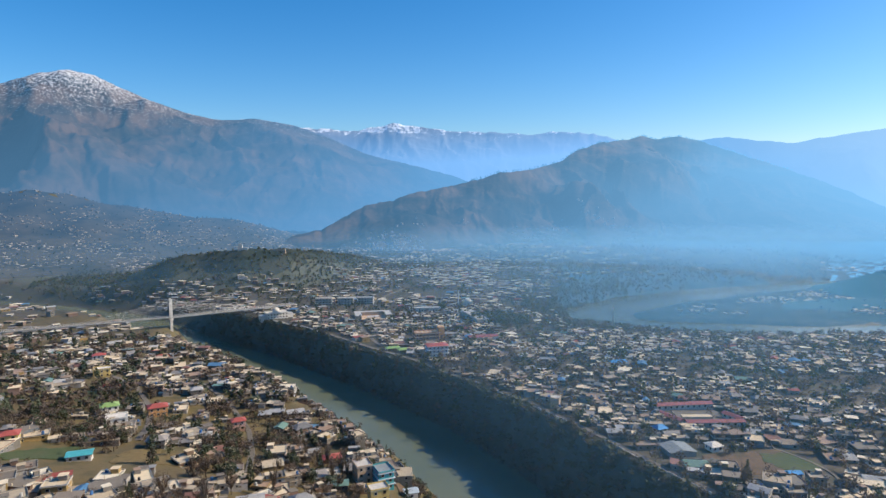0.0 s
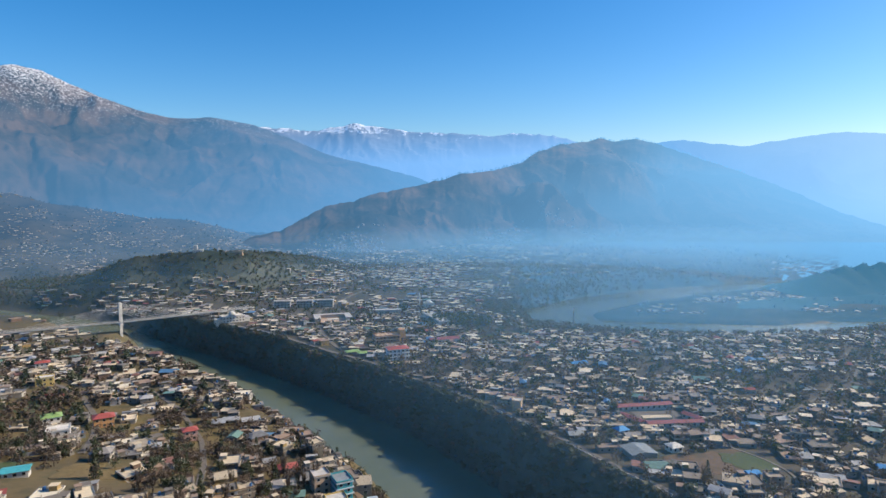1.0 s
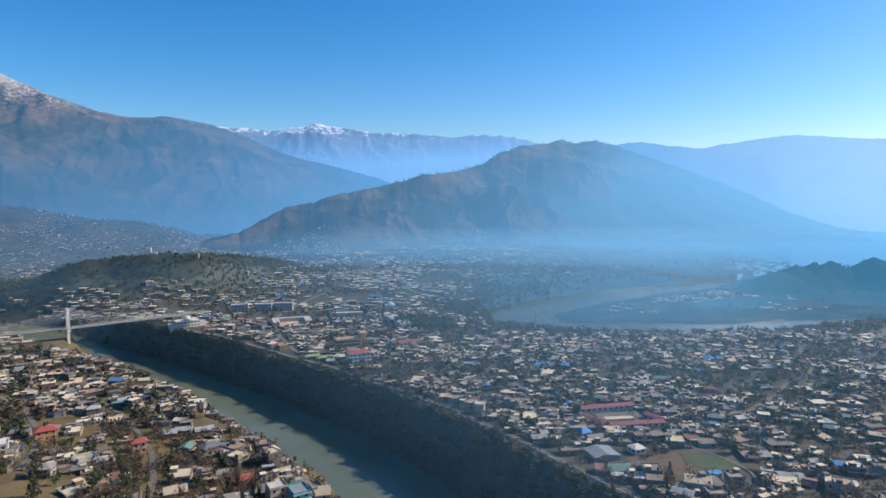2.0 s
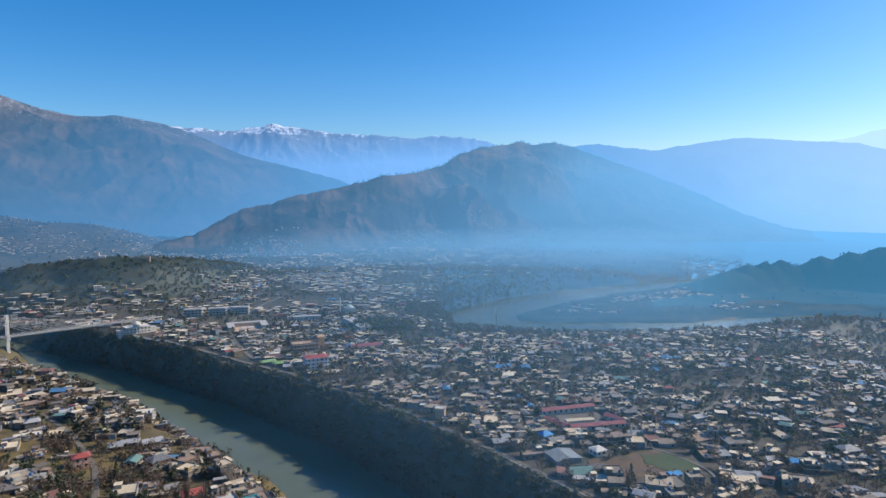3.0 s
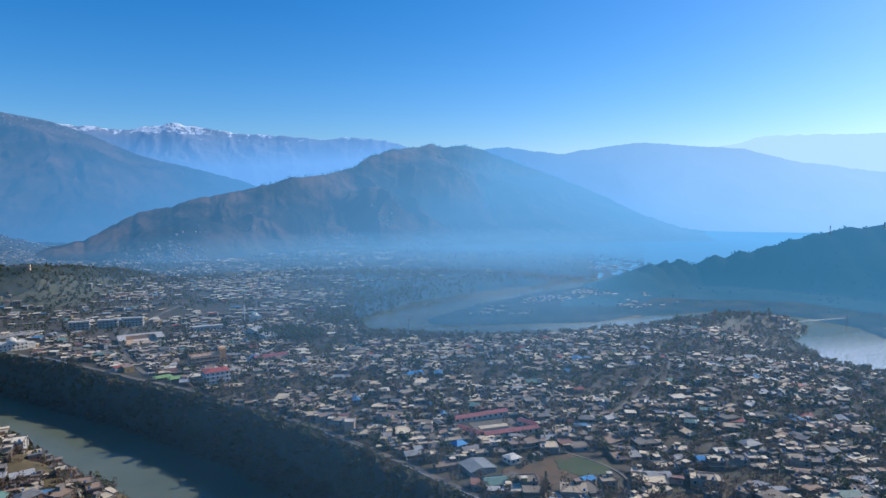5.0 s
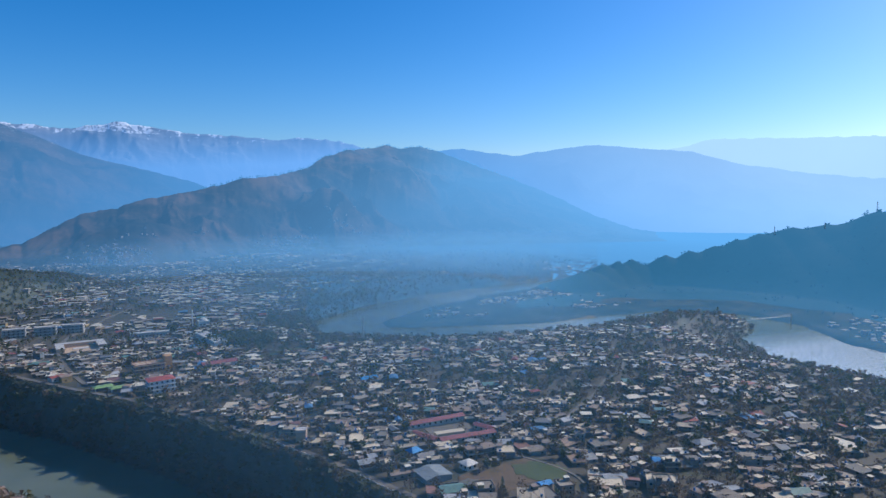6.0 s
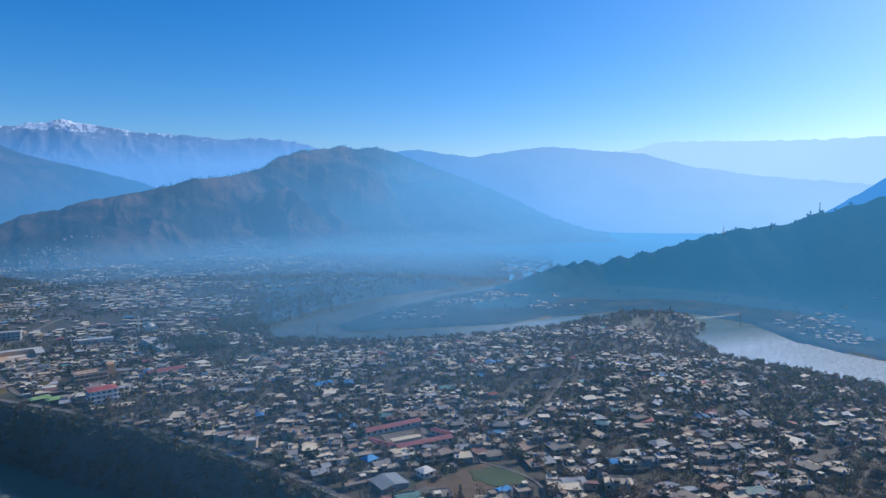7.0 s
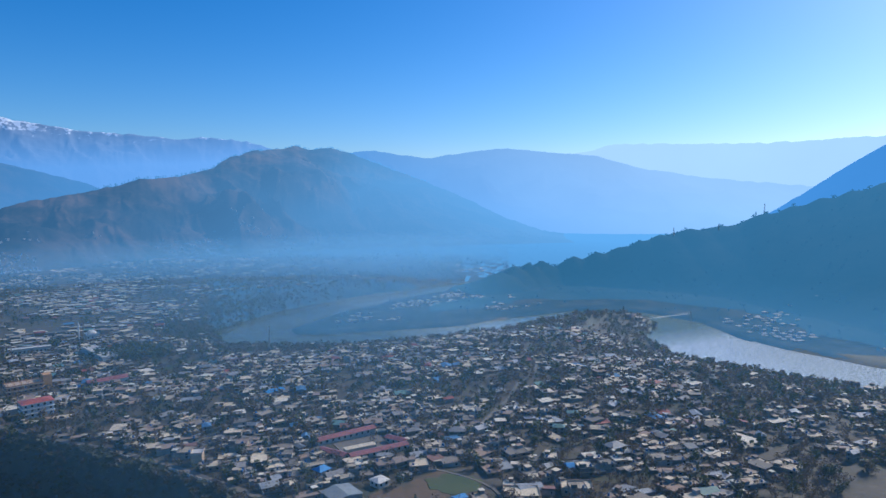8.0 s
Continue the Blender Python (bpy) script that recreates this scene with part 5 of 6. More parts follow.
P_GREEN = paint("lime_green_sheet_metal", (0.26, 0.38, 0.12), 0.5)
P_GREY = paint("grey_sheet_metal", (0.25, 0.27, 0.27), 0.55)
P_ORANGE = paint("orange_paint", (0.50, 0.27, 0.11))
P_YELLOW = paint("yellow_paint", (0.55, 0.41, 0.14))
P_TAN = paint("tan_plaster", (0.52, 0.38, 0.26))
P_SKY = paint("pale_blue_paint", (0.40, 0.46, 0.50))
P_BRICK = paint("brown_brick", (0.30, 0.17, 0.11))
P_TURF = material("green_turf", [(0.045, 0.075, 0.022), (0.065, 0.09, 0.028), (0.09, 0.09, 0.036)], scale=0.06, grain=0.7)
P_SOIL = material("bare_soil", [(0.10, 0.068, 0.04), (0.15, 0.095, 0.052), (0.07, 0.06, 0.032)], scale=0.07, grain=0.5)
P_WALLGREY = paint("stained_grey_plaster", (0.36, 0.33, 0.29))
P_STRAW = material("dry_stubble", [(0.13, 0.095, 0.035), (0.19, 0.135, 0.05), (0.09, 0.08, 0.028)], scale=0.1, grain=0.6)
P_CREAM = paint("bleached_cream_concrete", (0.62, 0.52, 0.36))
P_STEEL = paint("galvanised_steel", (0.35, 0.36, 0.37), 0.4, metal=0.6)


def gz(x, y):
    return float(ground_z(x, y))


def rod(s, a, b, r, n=4, mat=0):
    """A thin bar from a to b."""
    a, b = Vector(a), Vector(b)
    m = Matrix.Translation(a) @ (b - a).to_track_quat("Z", "Y").to_matrix().to_4x4()
    t = Solid().cyl(0, 0, 0, (b - a).length, r, n=n, mat=mat).turned(m)
    return s.add(t.v, t.f, mat)


# the cable-stayed bridge
DECK = 14.0
LINE = [(-640, 548), (-560, 580), (-443, 635), (-376, 668), (-302, 705), (-207, 768), (-185, 784)]
bridge = thing("bridge", pose(0, 0, 0), "pale concrete cable-stayed road bridge with one twin-legged pylon", "bridge")
for (ax, ay), (bx, by) in zip(LINE, LINE[1:]):
    length, turn = math.hypot(bx - ax, by - ay), math.degrees(math.atan2(by - ay, bx - ax))
    at = pose(ax, ay, DECK, 0, 0, turn)
    deck = part("deck", Solid().box(-0.4, -4.3, -0.5, length + 0.4, 4.3, 0).box(-0.3, -3.5, -1.4, length + 0.3, -2.7, -0.5).box(-0.3, 2.7, -1.4, length + 0.3, 3.5, -0.5), P_PALE, bridge, at=at)
    part("carriageway", Solid().box(-0.4, -3.1, 0.004, length + 0.4, 3.1, 0.06), M_ROAD, deck, "dusty asphalt")
    for y in (-4.2, 4.0):
        s = Solid().box(-0.3, y, 0.85, length + 0.3, y + 0.2, 1.0)
        for q in range(int(length / 3) + 1):
            s.box(q * 3, y, 0, q * 3 + 0.3, y + 0.2, 0.85)
        part("railing", s, P_WHITE, deck)
    if ax < -400:
        part("pier", Solid().box(-0.9, -3.4, -58, 0.9, 3.4, -2.2), P_PALE, bridge, at=at)
turn = math.degrees(math.atan2(63, 95))
px, py = -302.0, 705.0
pylon = part("pylon", Solid().box(-1.3, -1.6, WATER - 6 - DECK, 1.3, 1.6, -2.2).box(-1.8, -5.6, -3.4, 1.8, 5.6, -2.2), P_WHITE, bridge, "white concrete pier", at=pose(px, py, DECK, 0, 0, turn))
for y in (-3.4, 2.4):
    part("pylon_leg", Solid().box(-1.1, y - 0.2, -2.2, 1.1, y + 1.2, 20), P_WHITE, pylon)
part("crossbeam", Solid().box(-0.8, -2.3, 17.0, 0.8, 2.3, 18.2), P_WHITE, pylon)
for side, far_end in ((1, (-207, 768)), (-1, (-400, 656))):
    span = math.hypot(far_end[0] - px, far_end[1] - py)
    ux, uy = (far_end[0] - px) / span, (far_end[1] - py) / span
    for k in range(9):
        dist = 18 + k * 9.5
        for y in (-2.9, 2.9):
            nx, ny = -math.sin(radians(turn)) * y, math.cos(radians(turn)) * y
            s = rod(Solid(), (px + nx, py + ny, DECK + 10 + k * 1.05), (px + ux * dist + nx, py + uy * dist + ny, DECK + 0.4), 0.07)
            part("cable", s, P_WHITE, bridge)

# a footbridge further down the other river
FOOT = pose(736, 718, -25, 0, 0, -1)
foot = thing("footbridge", pose(0, 0, 0), "thin pale suspension footbridge over the river", "bridge")
part("deck", Solid().box(0, -0.7, -0.25, 92, 0.7, 0), P_PALE, foot, at=FOOT)
for x in (0, 92):
    part("tower", Solid().box(x - 0.35, -1.2, -14, x + 0.35, -0.8, 3).box(x - 0.35, 0.8, -14, x + 0.35, 1.2, 3).box(x - 0.3, -0.8, 2.5, x + 0.3, 0.8, 3), P_WALLGREY, foot, at=FOOT)
for y in (-0.9, 0.9):
    s = Solid()
    for k in range(16):
        f = [((q / 16) * 2 - 1) ** 2 for q in (k, k + 1)]
        rod(s, (k * 5.75, y, 0.5 + 2.3 * f[0]), (k * 5.75 + 5.75, y, 0.5 + 2.3 * f[1]), 0.08)
    part("cable", s, P_STEEL, foot, at=FOOT)


def wall_windows(ob, w, d, storeys, h=3.3, every=3.4, sides="snew", z0=0.0):
    for st in range(storeys):
        z = z0 + st * h + 1.0
        for side, length, off in (("s", w, -d / 2), ("n", w, d / 2), ("e", d, w / 2), ("w", d, -w / 2)):
            if side not in sides:
                continue
            n = max(1, int(length / every))
            for i in range(n):
                q = -length / 2 + length * (i + 0.5) / n
                x, y, a = {"s": (q, off, 0), "n": (q, off, 180), "e": (off, q, 90), "w": (off, q, -90)}[side]
                part("window", WIN_MESH, None, ob, at=pose(x, y, z, 0, 0, a))


def block(name, x, y, turn, w, d, storeys, wall, roof, label, kind="flat", h=3.3, category="building", rise=None, bands=None, windows="snew", z=None, every=3.4):
    """A larger or coloured building: walls, roof, parapet, windows."""
    if category == "house":
        w, d, h = w * 0.85, d * 0.85, 3.0
    z = gz(x, y) + 0.3 if z is None else z
    ob = thing(name, pose(x, y, z, 0, 0, turn), label, category)
    H = storeys * h
    part("wall", Solid().box(-w / 2, -d / 2, -5, w / 2, d / 2, H), wall, ob)
    if kind == "flat":
        part("roof_slab", Solid().box(-w / 2 - 0.4, -d / 2 - 0.4, H, w / 2 + 0.4, d / 2 + 0.4, H + 0.2), roof, ob)
        for x0, y0, x1, y1 in ((-w / 2 - 0.3, -d / 2 - 0.3, w / 2 + 0.3, -d / 2 - 0.1), (-w / 2 - 0.3, d / 2 + 0.1, w / 2 + 0.3, d / 2 + 0.3), (-w / 2 - 0.3, -d / 2 - 0.1, -w / 2 - 0.1, d / 2 + 0.1), (w / 2 + 0.1, -d / 2 - 0.1, w / 2 + 0.3, d / 2 + 0.1)):
            part("parapet", Solid().box(x0, y0, H + 0.2, x1, y1, H + 0.9), wall, ob)
    else:
        rise = d * 0.2 if rise is None else rise
        part("sheet_roof", Solid().gable(-w / 2 - 0.7, -d / 2 - 0.7, w / 2 + 0.7, d / 2 + 0.7, H + 0.05, rise, hip=d * 0.45 if kind == "hip" else 0), roof, ob)
        if kind == "gable":
            part("gable_wall", Solid().add([(-w / 2, -d / 2, H - 0.3), (w / 2, -d / 2, H - 0.3), (w / 2, d / 2, H - 0.3), (-w / 2, d / 2, H - 0.3), (-w / 2, 0, H + rise - 0.4), (w / 2, 0, H + rise - 0.4)],
                                           [(0, 3, 2, 1), (1, 2, 5), (3, 0, 4), (0, 1, 5, 4), (2, 3, 4, 5)]), wall, ob)
    if bands:
        for st in range(storeys):
            part("floor_band", Solid().box(-w / 2 - 0.7, -d / 2 - 0.7, st * h + h - 0.5, w / 2 + 0.7, d / 2 + 0.7, st * h + h - 0.1), bands, ob)
    wall_windows(ob, w, d, storeys, h, every, windows)
    return ob


def dome(s, x, y, z, r, mat=0, n=16, m=6, squash=1.0):
    verts, faces = [], []
    for j in range(m):
        a = math.pi / 2 * j / m
        verts += [(x + r * math.cos(a) * math.cos(2 * math.pi * k / n), y + r * math.cos(a) * math.sin(2 * math.pi * k / n), z + r * squash * math.sin(a)) for k in range(n)]
    verts.append((x, y, z + r * squash))
    for j in range(m - 1):
        faces += [(j * n + k, j * n + (k + 1) % n, (j + 1) * n + (k + 1) % n, (j + 1) * n + k) for k in range(n)]
    faces += [((m - 1) * n + k, (m - 1) * n + (k + 1) % n, m * n) for k in range(n)]
    return s.add(verts, faces, mat)


def mast(x, y, h, base, label, z=None):
    z = gz(x, y) if z is None else z
    ob = thing("radio_mast", pose(x, y, z, 0, 0, 20), label, "mast")
    legs = [(sx, sy) for sx, sy in ((-1, -1), (1, -1), (1, 1), (-1, 1))]
    for sx, sy in legs:
        part("leg", rod(Solid(), (sx * base, sy * base, -0.5), (sx * 0.25, sy * 0.25, h), 0.14), P_STEEL, ob)
    steps = 9
    for k in range(steps):
        z0, z1 = h * k / steps, h * (k + 1) / steps
        b0, b1 = base + (0.25 - base) * k / steps, base + (0.25 - base) * (k + 1) / steps
        s = Solid()
        for (ax, ay), (bx, by) in zip(legs, legs[1:] + legs[:1]):
            rod(s, (ax * b0, ay * b0, z0), (bx * b1, by * b1, z1), 0.08)
            rod(s, (ax * b1, ay * b1, z1), (bx * b1, by * b1, z1), 0.08)
        part("brace", s, P_STEEL, ob)
    part("antenna", Solid().cyl(0, 0, h, h + 4, 0.09, n=5), P_STEEL, ob)
    for k, a in enumerate((0.3, 2.4, 4.4)):
        part("panel_antenna", Solid().box(-0.2, -0.15, -1, 0.2, 0.15, 1), P_WHITE, ob, at=pose(0.9 * math.cos(a), 0.9 * math.sin(a), h - 2, 0, 0, math.degrees(a)))
    return ob


# town side: white domed hall beside the bridge
hall = block("domed_hall", -207, 786, 30, 26, 14, 2, P_WHITE, P_WHITE, "white hall with a small dome beside the bridge head", bands=P_WHITE)
part("dome", dome(Solid().cyl(0, 0, 6.6, 8.2, 4.2, n=16), 0, 0, 8.2, 4.2), P_WHITE, hall)
for x in (-16, 16):
    part("wing", Solid().box(x - 4, -5, -5, x + 4, 5, 4.2), P_WHITE, hall)
    part("wing_roof", Solid().box(x - 4.4, -5.4, 4.2, x + 4.4, 5.4, 4.45), P_PALE, hall)

hotel = block("unfinished_hotel", -19, 664, 14, 25, 14, 2, P_BRICK, P_TAN, "unfinished orange-tan concrete hotel with bare upper columns", windows="sew", bands=P_TAN)
for i in range(6):
    for j in range(3):
        part("column", Solid().box(-11.8 + i * 4.6, -6.4 + j * 6.1, 6.8, -11.4 + i * 4.6, -6.0 + j * 6.1, 9.2), P_ORANGE, hotel)
part("stair_tower", Solid().box(12.8, -4.5, -5, 19.0, 4.5, 11.5), P_ORANGE, hotel)

block("red_roofed_block", -7, 590, 14, 19, 13, 3, P_SKY, P_RED, "white and pale blue three-storey block with red roof", kind="hip", rise=1.6, bands=P_WHITE)
for x, y in ((-50, 616), (-38, 608)):
    pav = thing("garden_pavilion", pose(x, y, gz(x, y), 0, 0, 20) @ Matrix.Diagonal((0.8, 0.8, 0.8, 1)), "lime-green sheet-metal pavilion roof over a garden", "pavilion", "garden pavilions")
    part("sheet_roof", Solid().gable(-9, -6, 9, 6, 3.4, 1.4, hip=3), P_GREEN, pav)
    for sx in (-8, 8):
        for sy in (-5, 5):
            part("post", Solid().box(sx - 0.15, sy - 0.15, -2, sx + 0.15, sy + 0.15, 3.4), P_WHITE, pav)

court = thing("court_building", pose(-88, 790, gz(-88, 790) + 0.3, 0, 0, 12), "tan courtyard building with flat roofs round a paved court", "building")
for x0, y0, x1, y1 in ((-22, 9, 22, 16), (-22, -14, -15, 9), (15, -14, 22, 9)):
    wing = part("wing", Solid().box(x0, y0, -5, x1, y1, 4.6), P_TAN, court)
    part("roof_slab", Solid().box(x0 - 0.4, y0 - 0.4, 4.6, x1 + 0.4, y1 + 0.4, 4.85), P_PALE, wing)
part("courtyard", Solid().box(-15, -16, -4, 15, 9, 0.4), P_TAN, court, "bare tan paved court")
part("platform", Solid().box(-7, -3, 0.4, 7, 3, 1.0), P_WHITE, court)

block("terminal_building", 37, 772, 106, 62, 13, 2, P_WHITE, P_PALE, "long two-storey white building with flat grey roof", bands=P_PALE, windows="sne")
block("long_hall", -25, 838, 4, 40, 9, 1, P_PALE, P_WHITE, "long low hall with a pale roof", h=4.5)
block("long_hall", 40, 655, 12, 30, 9, 1, P_WHITE, P_REDDISH, "long low hall with a faded red roof", kind="gable", h=4.5)
for k, (x, y) in enumerate(((-170, 905), (-140, 912), (-112, 918))):
    b = block("apartment_block", x, y, 6 - 4 * k, 22, 11, 3, P_WALLGREY, P_PALE, "grey three-storey apartment block with balconies", bands=P_PALE, every=4)
    b["group"] = "apartment blocks"
mosque = block("domed_mosque", 33, 892, 10, 13, 13, 1, P_WHITE, P_WHITE, "white mosque with one large dome and slim minaret", h=5)
part("dome", dome(Solid().cyl(0, 0, 5.0, 5.6, 4.7, n=20), 0, 0, 5.6, 4.7, n=20, m=7, squash=0.8), P_WHITE, mosque)
minaret = part("minaret", Solid().cyl(-12, 4, -5, 17, 0.9, 0.7, 10).cyl(-12, 4, 14, 14.8, 1.4, n=10), P_WHITE, mosque)
part("cap", Solid().cyl(-12, 4, 17, 20, 0.7, 0.05, 10), P_WHITE, minaret)

# the school: four long ranges with red sheet roofs round a yard
school = thing("school", pose(0, 0, gz(165, 412)), "school of long ranges with faded red roofs round a yard", "school")
for (ax, ay), (bx, by), wd in (((143, 427), (182, 431), 5.5), ((141, 413), (150, 397), 4.5), ((152, 395), (188, 395.5), 5), ((183, 411), (189, 400), 4.5)):
    L, a = math.hypot(bx - ax, by - ay), math.degrees(math.atan2(by - ay, bx - ax))
    r = part("range", Solid().box(0, -wd / 2, -5, L, wd / 2, 3.0), P_PALE, school, at=pose(ax, ay, 0.3, 0, 0, a))
    part("sheet_roof", Solid().gable(-0.6, -wd / 2 - 0.8, L + 0.6, wd / 2 + 0.8, 3.05, 1.1), P_REDDISH, r)
    for q in range(int(L / 4)):
        part("window", WIN_MESH, None, r, at=pose(2 + q * 4, -wd / 2, 1.0))
part("yard", Solid().box(152, 399, -4, 182, 423, 0.5), M_ROAD, school, "dusty paved yard")
part("stage", Solid().box(153, 403, 0.5, 172, 408, 3.2), P_CREAM, school)

shed = thing("warehouse", pose(131, 352, gz(131, 352) + 0.3, 0, 0, -82) @ Matrix.Diagonal((0.7, 0.68, 0.5, 1)), "large grey sheet-metal warehouse with a low gable", "warehouse")
part("wall", Solid().box(-10, -11, -5, 10, 11, 5.5), P_GREY, shed)
part("sheet_roof", Solid().gable(-10.7, -11.7, 10.7, 11.7, 5.55, 2.6), P_GREY, shed)
for q in range(9):
    part("roof_rib", Solid().add([(-10 + q * 2.5, -11.7, 5.58), (-9.8 + q * 2.5, -11.7, 5.58), (-9.8 + q * 2.5, 0, 8.2), (-10 + q * 2.5, 0, 8.2), (-10 + q * 2.5, -11.7, 5.7), (-9.8 + q * 2.5, -11.7, 5.7), (-9.8 + q * 2.5, 0, 8.32), (-10 + q * 2.5, 0, 8.32)],
                                 [(4, 5, 6, 7), (0, 1, 5, 4), (1, 2, 6, 5), (3, 0, 4, 7)]), P_GREY, shed)
part("gable_wall", Solid().add([(-10, -11, 5.2), (10, -11, 5.2), (10, 11, 5.2), (-10, 11, 5.2), (-10, 0, 7.9), (10, 0, 7.9)], [(0, 3, 2, 1), (1, 2, 5), (3, 0, 4), (0, 1, 5, 4), (2, 3, 4, 5)]), P_GREY, shed)

H_ = "house"
block("blue_roofed_house", 177.5, 317, 8, 7, 5, 1, P_SKY, P_BLUE, "small house with a bright blue sheet roof", kind="gable", category=H_, rise=1.0)
block("white_house", 153, 356, 15, 8, 8, 1, P_WHITE, P_WHITE, "small white house with a hipped white roof", kind="hip", category=H_)
block("blue_roofed_house", 132, 385, 20, 8, 7, 1, P_PALE, P_BLUE, "house with a blue hipped sheet roof", kind="hip", category=H_, rise=2.0)
block("riverside_house", 77, 437, -18, 7, 9, 2, P_TAN, P_PALE, "cream riverside house with a tall blank side wall", category=H_, windows="n")
block("blue_roofed_house", 251, 319, -25, 9, 7, 1, P_WHITE, P_BLUE, "house with a light blue sheet roof", kind="gable", category=H_, rise=1.2)
block("pale_roofed_hall", 208, 308, -30, 17, 11, 1, P_TAN, P_CREAM, "low hall with a broad cream roof", category="hall", h=2.8)
block("pale_roofed_hall", 236, 300, -35, 15, 10, 1, P_TAN, P_CREAM, "low hall with a bright cream roof", category="hall", h=2.8)
block("red_roofed_house", 316, 369, -10, 12, 8, 1, P_PALE, P_RED, "house with a dull red sheet roof", kind="gable", category=H_)
block("blue_roofed_house", 152, 556, 10, 16, 9, 1, P_WHITE, P_BLUE, "house with a broad blue sheet roof", kind="gable", category=H_, rise=1.2)
block("pink_house", 150, 690, 15, 20, 12, 1, paint("pink_paint", (0.55, 0.30, 0.28)), P_PALE, "pink two-storey house at the river's edge", category=H_)

# across the river: coloured houses
block("orange_house", -184, 403, 28, 13, 10, 2, P_ORANGE, P_RED, "orange two-storey house with a red roof", kind="hip", category=H_, rise=1.8)
block("yellow_house", -268, 495, 25, 14, 10, 2, P_YELLOW, P_WHITE, "yellow and white two-storey house with flat roof", category=H_)
block("green_roofed_house", -211, 396, 30, 12, 10, 2, P_WHITE, P_GREEN, "white house with a pale green sheet roof", kind="hip", category=H_)
block("white_house", -192, 367, 25, 14, 11, 2, P_WHITE, P_WHITE, "large white two-storey house with flat roof", category=H_)
block("red_roofed_house", -127, 386, 25, 9, 8, 2, paint("rose_paint", (0.55, 0.34, 0.28)), P_RED, "rose house with a red sheet roof", kind="hip", category=H_)
block("teal_roofed_house", -173, 296, 20, 12, 8, 1, P_PALE, P_TEAL, "low house with a teal sheet roof", kind="gable", category=H_, rise=0.9)
block("red_roofed_house", -219, 315, 25, 10, 9, 2, P_YELLOW, P_RED, "yellow house with a bright red roof", kind="hip", category=H_)
block("red_roofed_house", -62, 342, 20, 11, 8, 1, P_BRICK, P_RED, "brick house with a bright red hipped roof", kind="hip", category=H_)
block("yellow_house", -31, 287, 22, 10, 8, 3, P_YELLOW, P_PALE, "three-storey house with a bright yellow wall", category=H_)
block("blue_framed_house", -31, 312, 24, 9, 12, 3, P_TEAL, P_GREY, "three-storey house with slate-blue balconies", category=H_, bands=P_SKY)
block("beige_house", -42, 316, 24, 9, 11, 3, P_TAN, P_PALE, "tall beige three-storey house with flat roof", category=H_)
block("white_hut", -17, 307, 15, 6, 5, 1, P_WHITE, P_SKY, "small hut with a pale blue sheet roof", kind="gable", category="hut")
block("red_roofed_house", -240, 455, 25, 12, 8, 1, P_PALE, P_RED, "house with a red sheet roof", kind="gable", category=H_)
block("red_roofed_house", -305, 560, 25, 12, 9, 2, P_WHITE, P_RED, "white house with a red hipped roof", kind="hip", category=H_)
block("red_roofed_house", -252, 568, 25, 12, 9, 1, P_WHITE, P_RED, "low white house with a red roof", kind="hip", category=H_)

# fort on the spur, masts
fort = block("hilltop_fort", -347, 1114, 10, 16, 9, 1, P_WHITE, P_PALE, "white building with a tower on the wooded spur", h=4)
part("tower", Solid().box(-7, -4, 4, -1, 2, 12), P_WHITE, fort)
block("hilltop_house", -294, 1140, 5, 28, 8, 1, P_TAN, P_PALE, "long low tan building on the wooded spur", h=4.5)
mast(199, 750, 30, 1.7, "grey lattice radio mast at the edge of the town")
for az, d, h in ((56.1, 1500, 24), (52.8, 1462, 16), (49.35, 1440, 20)):
    x, y = 22 + d * math.sin(radians(az)), 60 + d * math.cos(radians(az))
    mast(x, y, h, 1.8, "grey lattice power mast on the hill's crest")


# fields and lawns
def field(name, cx, cy, rx, ry, turn, mat, label, lift=0.25, square=False, n=22):
    """A field draped over the ground, with an uneven edge and a thin skirt."""
    A, R = np.meshgrid(np.linspace(0, 2 * math.pi, 61), np.concatenate([np.linspace(0.02, 1, n), [1.015]]))
    edge = 1 + 0.9 * (fbm(np.cos(A) * 1.6 + cx, np.sin(A) * 1.6 + cy, 3, 3) - 0.5)
    k = R * edge
    if square:
        k = k / np.maximum(np.abs(np.cos(A)), np.abs(np.sin(A)))
    k = k * (1 + 0.5 * (fbm(3 + 1.6 * np.cos(A) + cx, 3 + 1.6 * np.sin(A) + cy, 3, 83) - 0.5))          # uneven outline
    u_, v_ = k * np.cos(A) * rx, k * np.sin(A) * ry
    a = radians(turn)
    X, Y = cx + u_ * math.cos(a) - v_ * math.sin(a), cy + u_ * math.sin(a) + v_ * math.cos(a)
    Z = ground_z(X, Y) + np.where(R > 1.01, -0.6, lift)
    return tagged(mesh_grid(name, X, Y, Z, mat), label, "field", kind="structure")


field("soil_field", 168, 338, 25, 15, 12, P_SOIL, "bare brown earth round the playing field", 0.12)
field("playing_field", 186, 338, 15, 12, -35, P_TURF, "worn green playing field", 0.22)
field("tarmac_yard", 142, 336, 8, 6, 20, M_ASPHALT, "dark tarmac yard beside the warehouse", 0.4, True)
field("green_lawn", 85, 690, 20, 3.5, 32, P_TURF, "green lawn between trees", 0.5, True)
field("green_lawn", 112, 709, 12, 3, 25, P_TURF, "green lawn beside the mast", 0.5, True)
field("ploughed_field", -152, 306, 9, 14, 20, P_STRAW, "dry yellow-brown ploughed field between houses", 0.15, True)
field("stubble_field", -136, 303, 6, 11, 20, P_STRAW, "straw-coloured stubble field", 0.15, True)
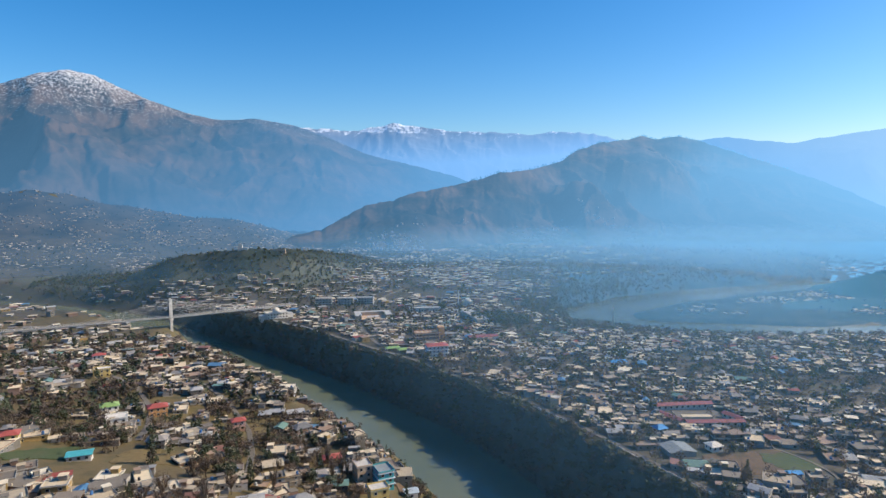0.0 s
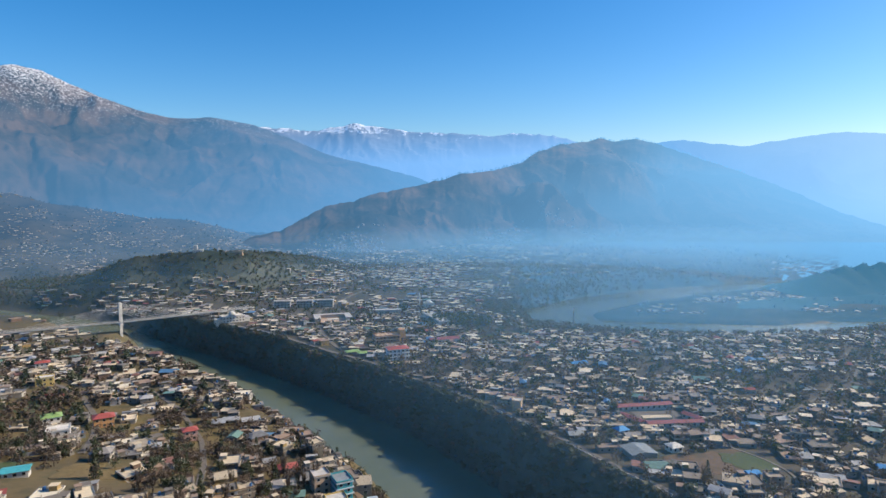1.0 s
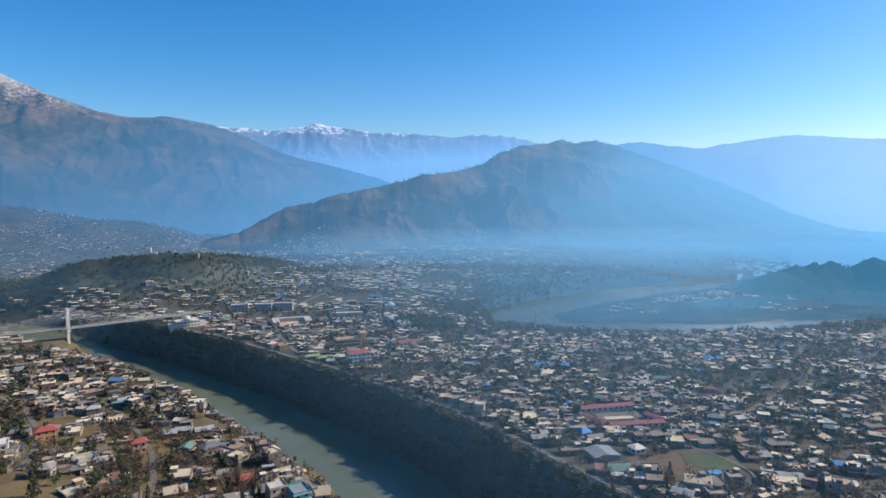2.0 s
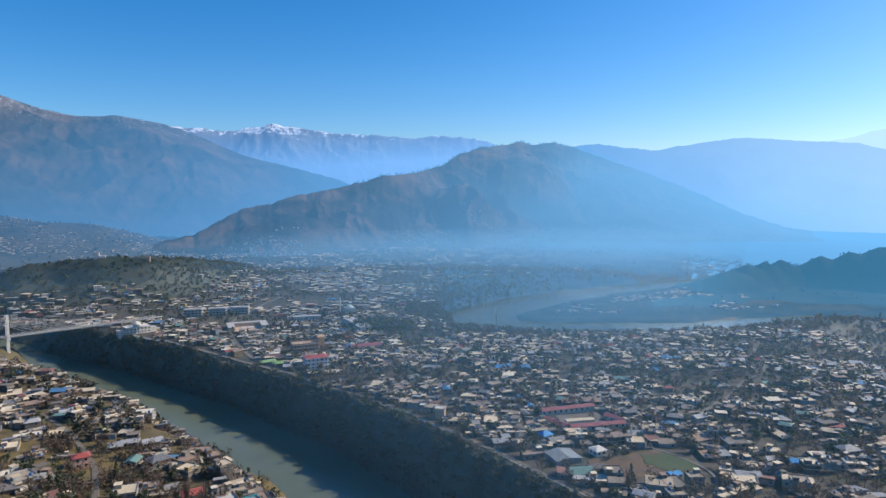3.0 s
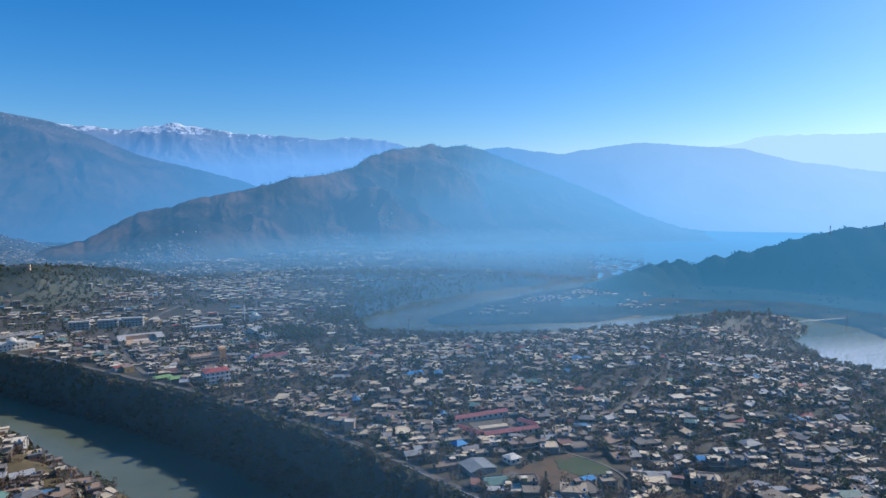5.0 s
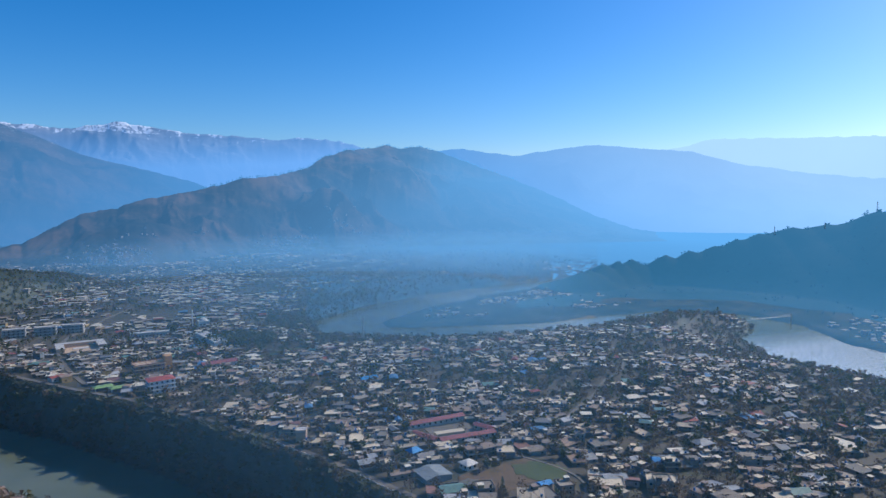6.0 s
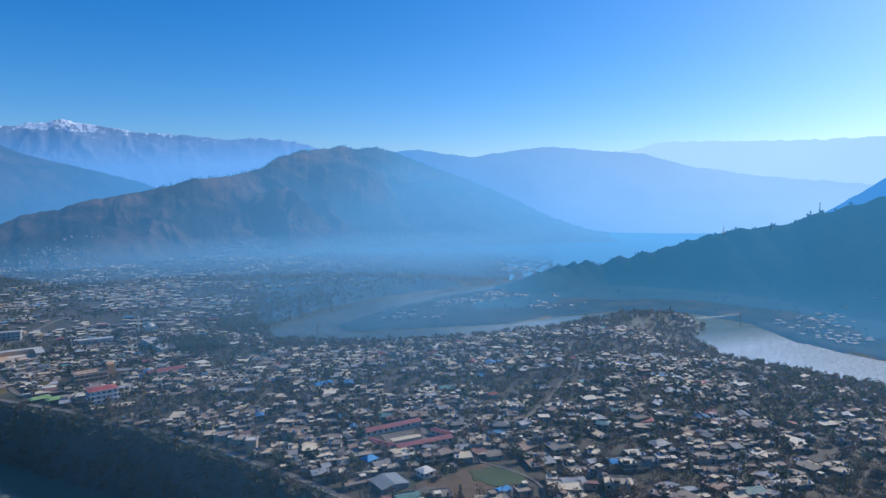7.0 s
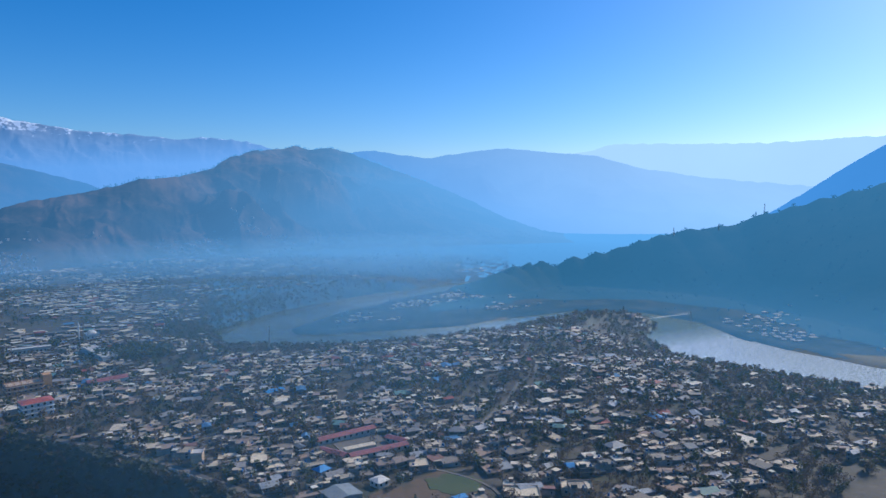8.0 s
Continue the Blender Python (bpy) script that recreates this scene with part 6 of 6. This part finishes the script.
field("grassy_plot", -197, 302, 15, 11, 20, P_TURF, "rough grass plot with low walls", 0.35, True)
field("river_terrace", -8, 300, 11, 26, 25, P_SOIL, "bare reddish earth above the river", 0.35)

# low wall of pale blocks along the riverside road
pts, nrm, zr = ROAD_PTS["riverside_road"]
wall = thing("riverside_parapet", pose(0, 0, 0), "low pale parapet of spaced blocks along the riverside road", "parapet")
block_mesh = Solid().box(-0.9, -0.2, -0.8, 0.9, 0.2, 0.6).mesh("parapet_block", [P_PALE])
seg = np.concatenate([[0], np.cumsum(np.hypot(*np.diff(pts, axis=0).T))])
for s_ in np.arange(2, seg[-1] - 2, 2.6):
    if fbm(np.array(s_ / 45.0), np.array(3.0), 2, 141) < 0.5:          # broken away or overgrown
        continue
    i = min(int(np.searchsorted(seg, s_)), len(pts) - 1)
    x, y = np.interp(s_, seg, pts[:, 0]) + nrm[i, 0] * 2.45, np.interp(s_, seg, pts[:, 1]) + nrm[i, 1] * 2.45
    part("parapet_block", block_mesh, None, wall, at=pose(x, y, np.interp(s_, seg, zr), 0, 0, math.degrees(math.atan2(-nrm[i, 0], nrm[i, 1]))))

# scattered houses on the far hill and its foot
places = []
hx, hy, hz = HILL
for _ in range(2000):
    i, j = int(rng.integers(2, 45)), int(rng.integers(20, 370))
    if fbm(np.array(hx[i, j] / 160), np.array(hy[i, j] / 160), 3, 55) < 0.47 or rng.random() < i / 45:
        continue
    places.append((int(rng.integers(0, 16)), hx[i, j], hy[i, j], hz[i, j] + 1.0, rng.uniform(0, 3), rng.uniform(0.35, 0.65), 0.55))
# the far hill's haze glow, painted into its houses as well
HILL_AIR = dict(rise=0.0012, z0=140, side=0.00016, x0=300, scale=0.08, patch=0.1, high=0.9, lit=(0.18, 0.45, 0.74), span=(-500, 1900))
L_WALL = hazed_material("hillside_plaster_hazed", [(0.26, 0.23, 0.2), (0.4, 0.36, 0.31)], (0.05, 0.127, 0.23), 0.62, **HILL_AIR)
L_ROOF = hazed_material("hillside_roofs_hazed", [(0.36, 0.32, 0.28), (0.6, 0.55, 0.48)], (0.05, 0.127, 0.23), 0.62, **HILL_AIR)
scattered("hillside_houses", tiny, places, [L_WALL, L_ROOF, L_ROOF, L_WALL, L_WALL], "pale houses scattered over the far hillside, haze painted in", "houses")
# crest trees use the leaf colour with haze mixed in as emission
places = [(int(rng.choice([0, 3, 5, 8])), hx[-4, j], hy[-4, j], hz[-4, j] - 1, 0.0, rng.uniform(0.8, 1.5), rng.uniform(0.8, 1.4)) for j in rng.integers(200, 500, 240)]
scattered("hill_crest_trees", TINY_TREES, places, [B_LEAF, B_LEAF, B_LEAF], "dark trees along the crest of the far hill, haze painted in", "trees")
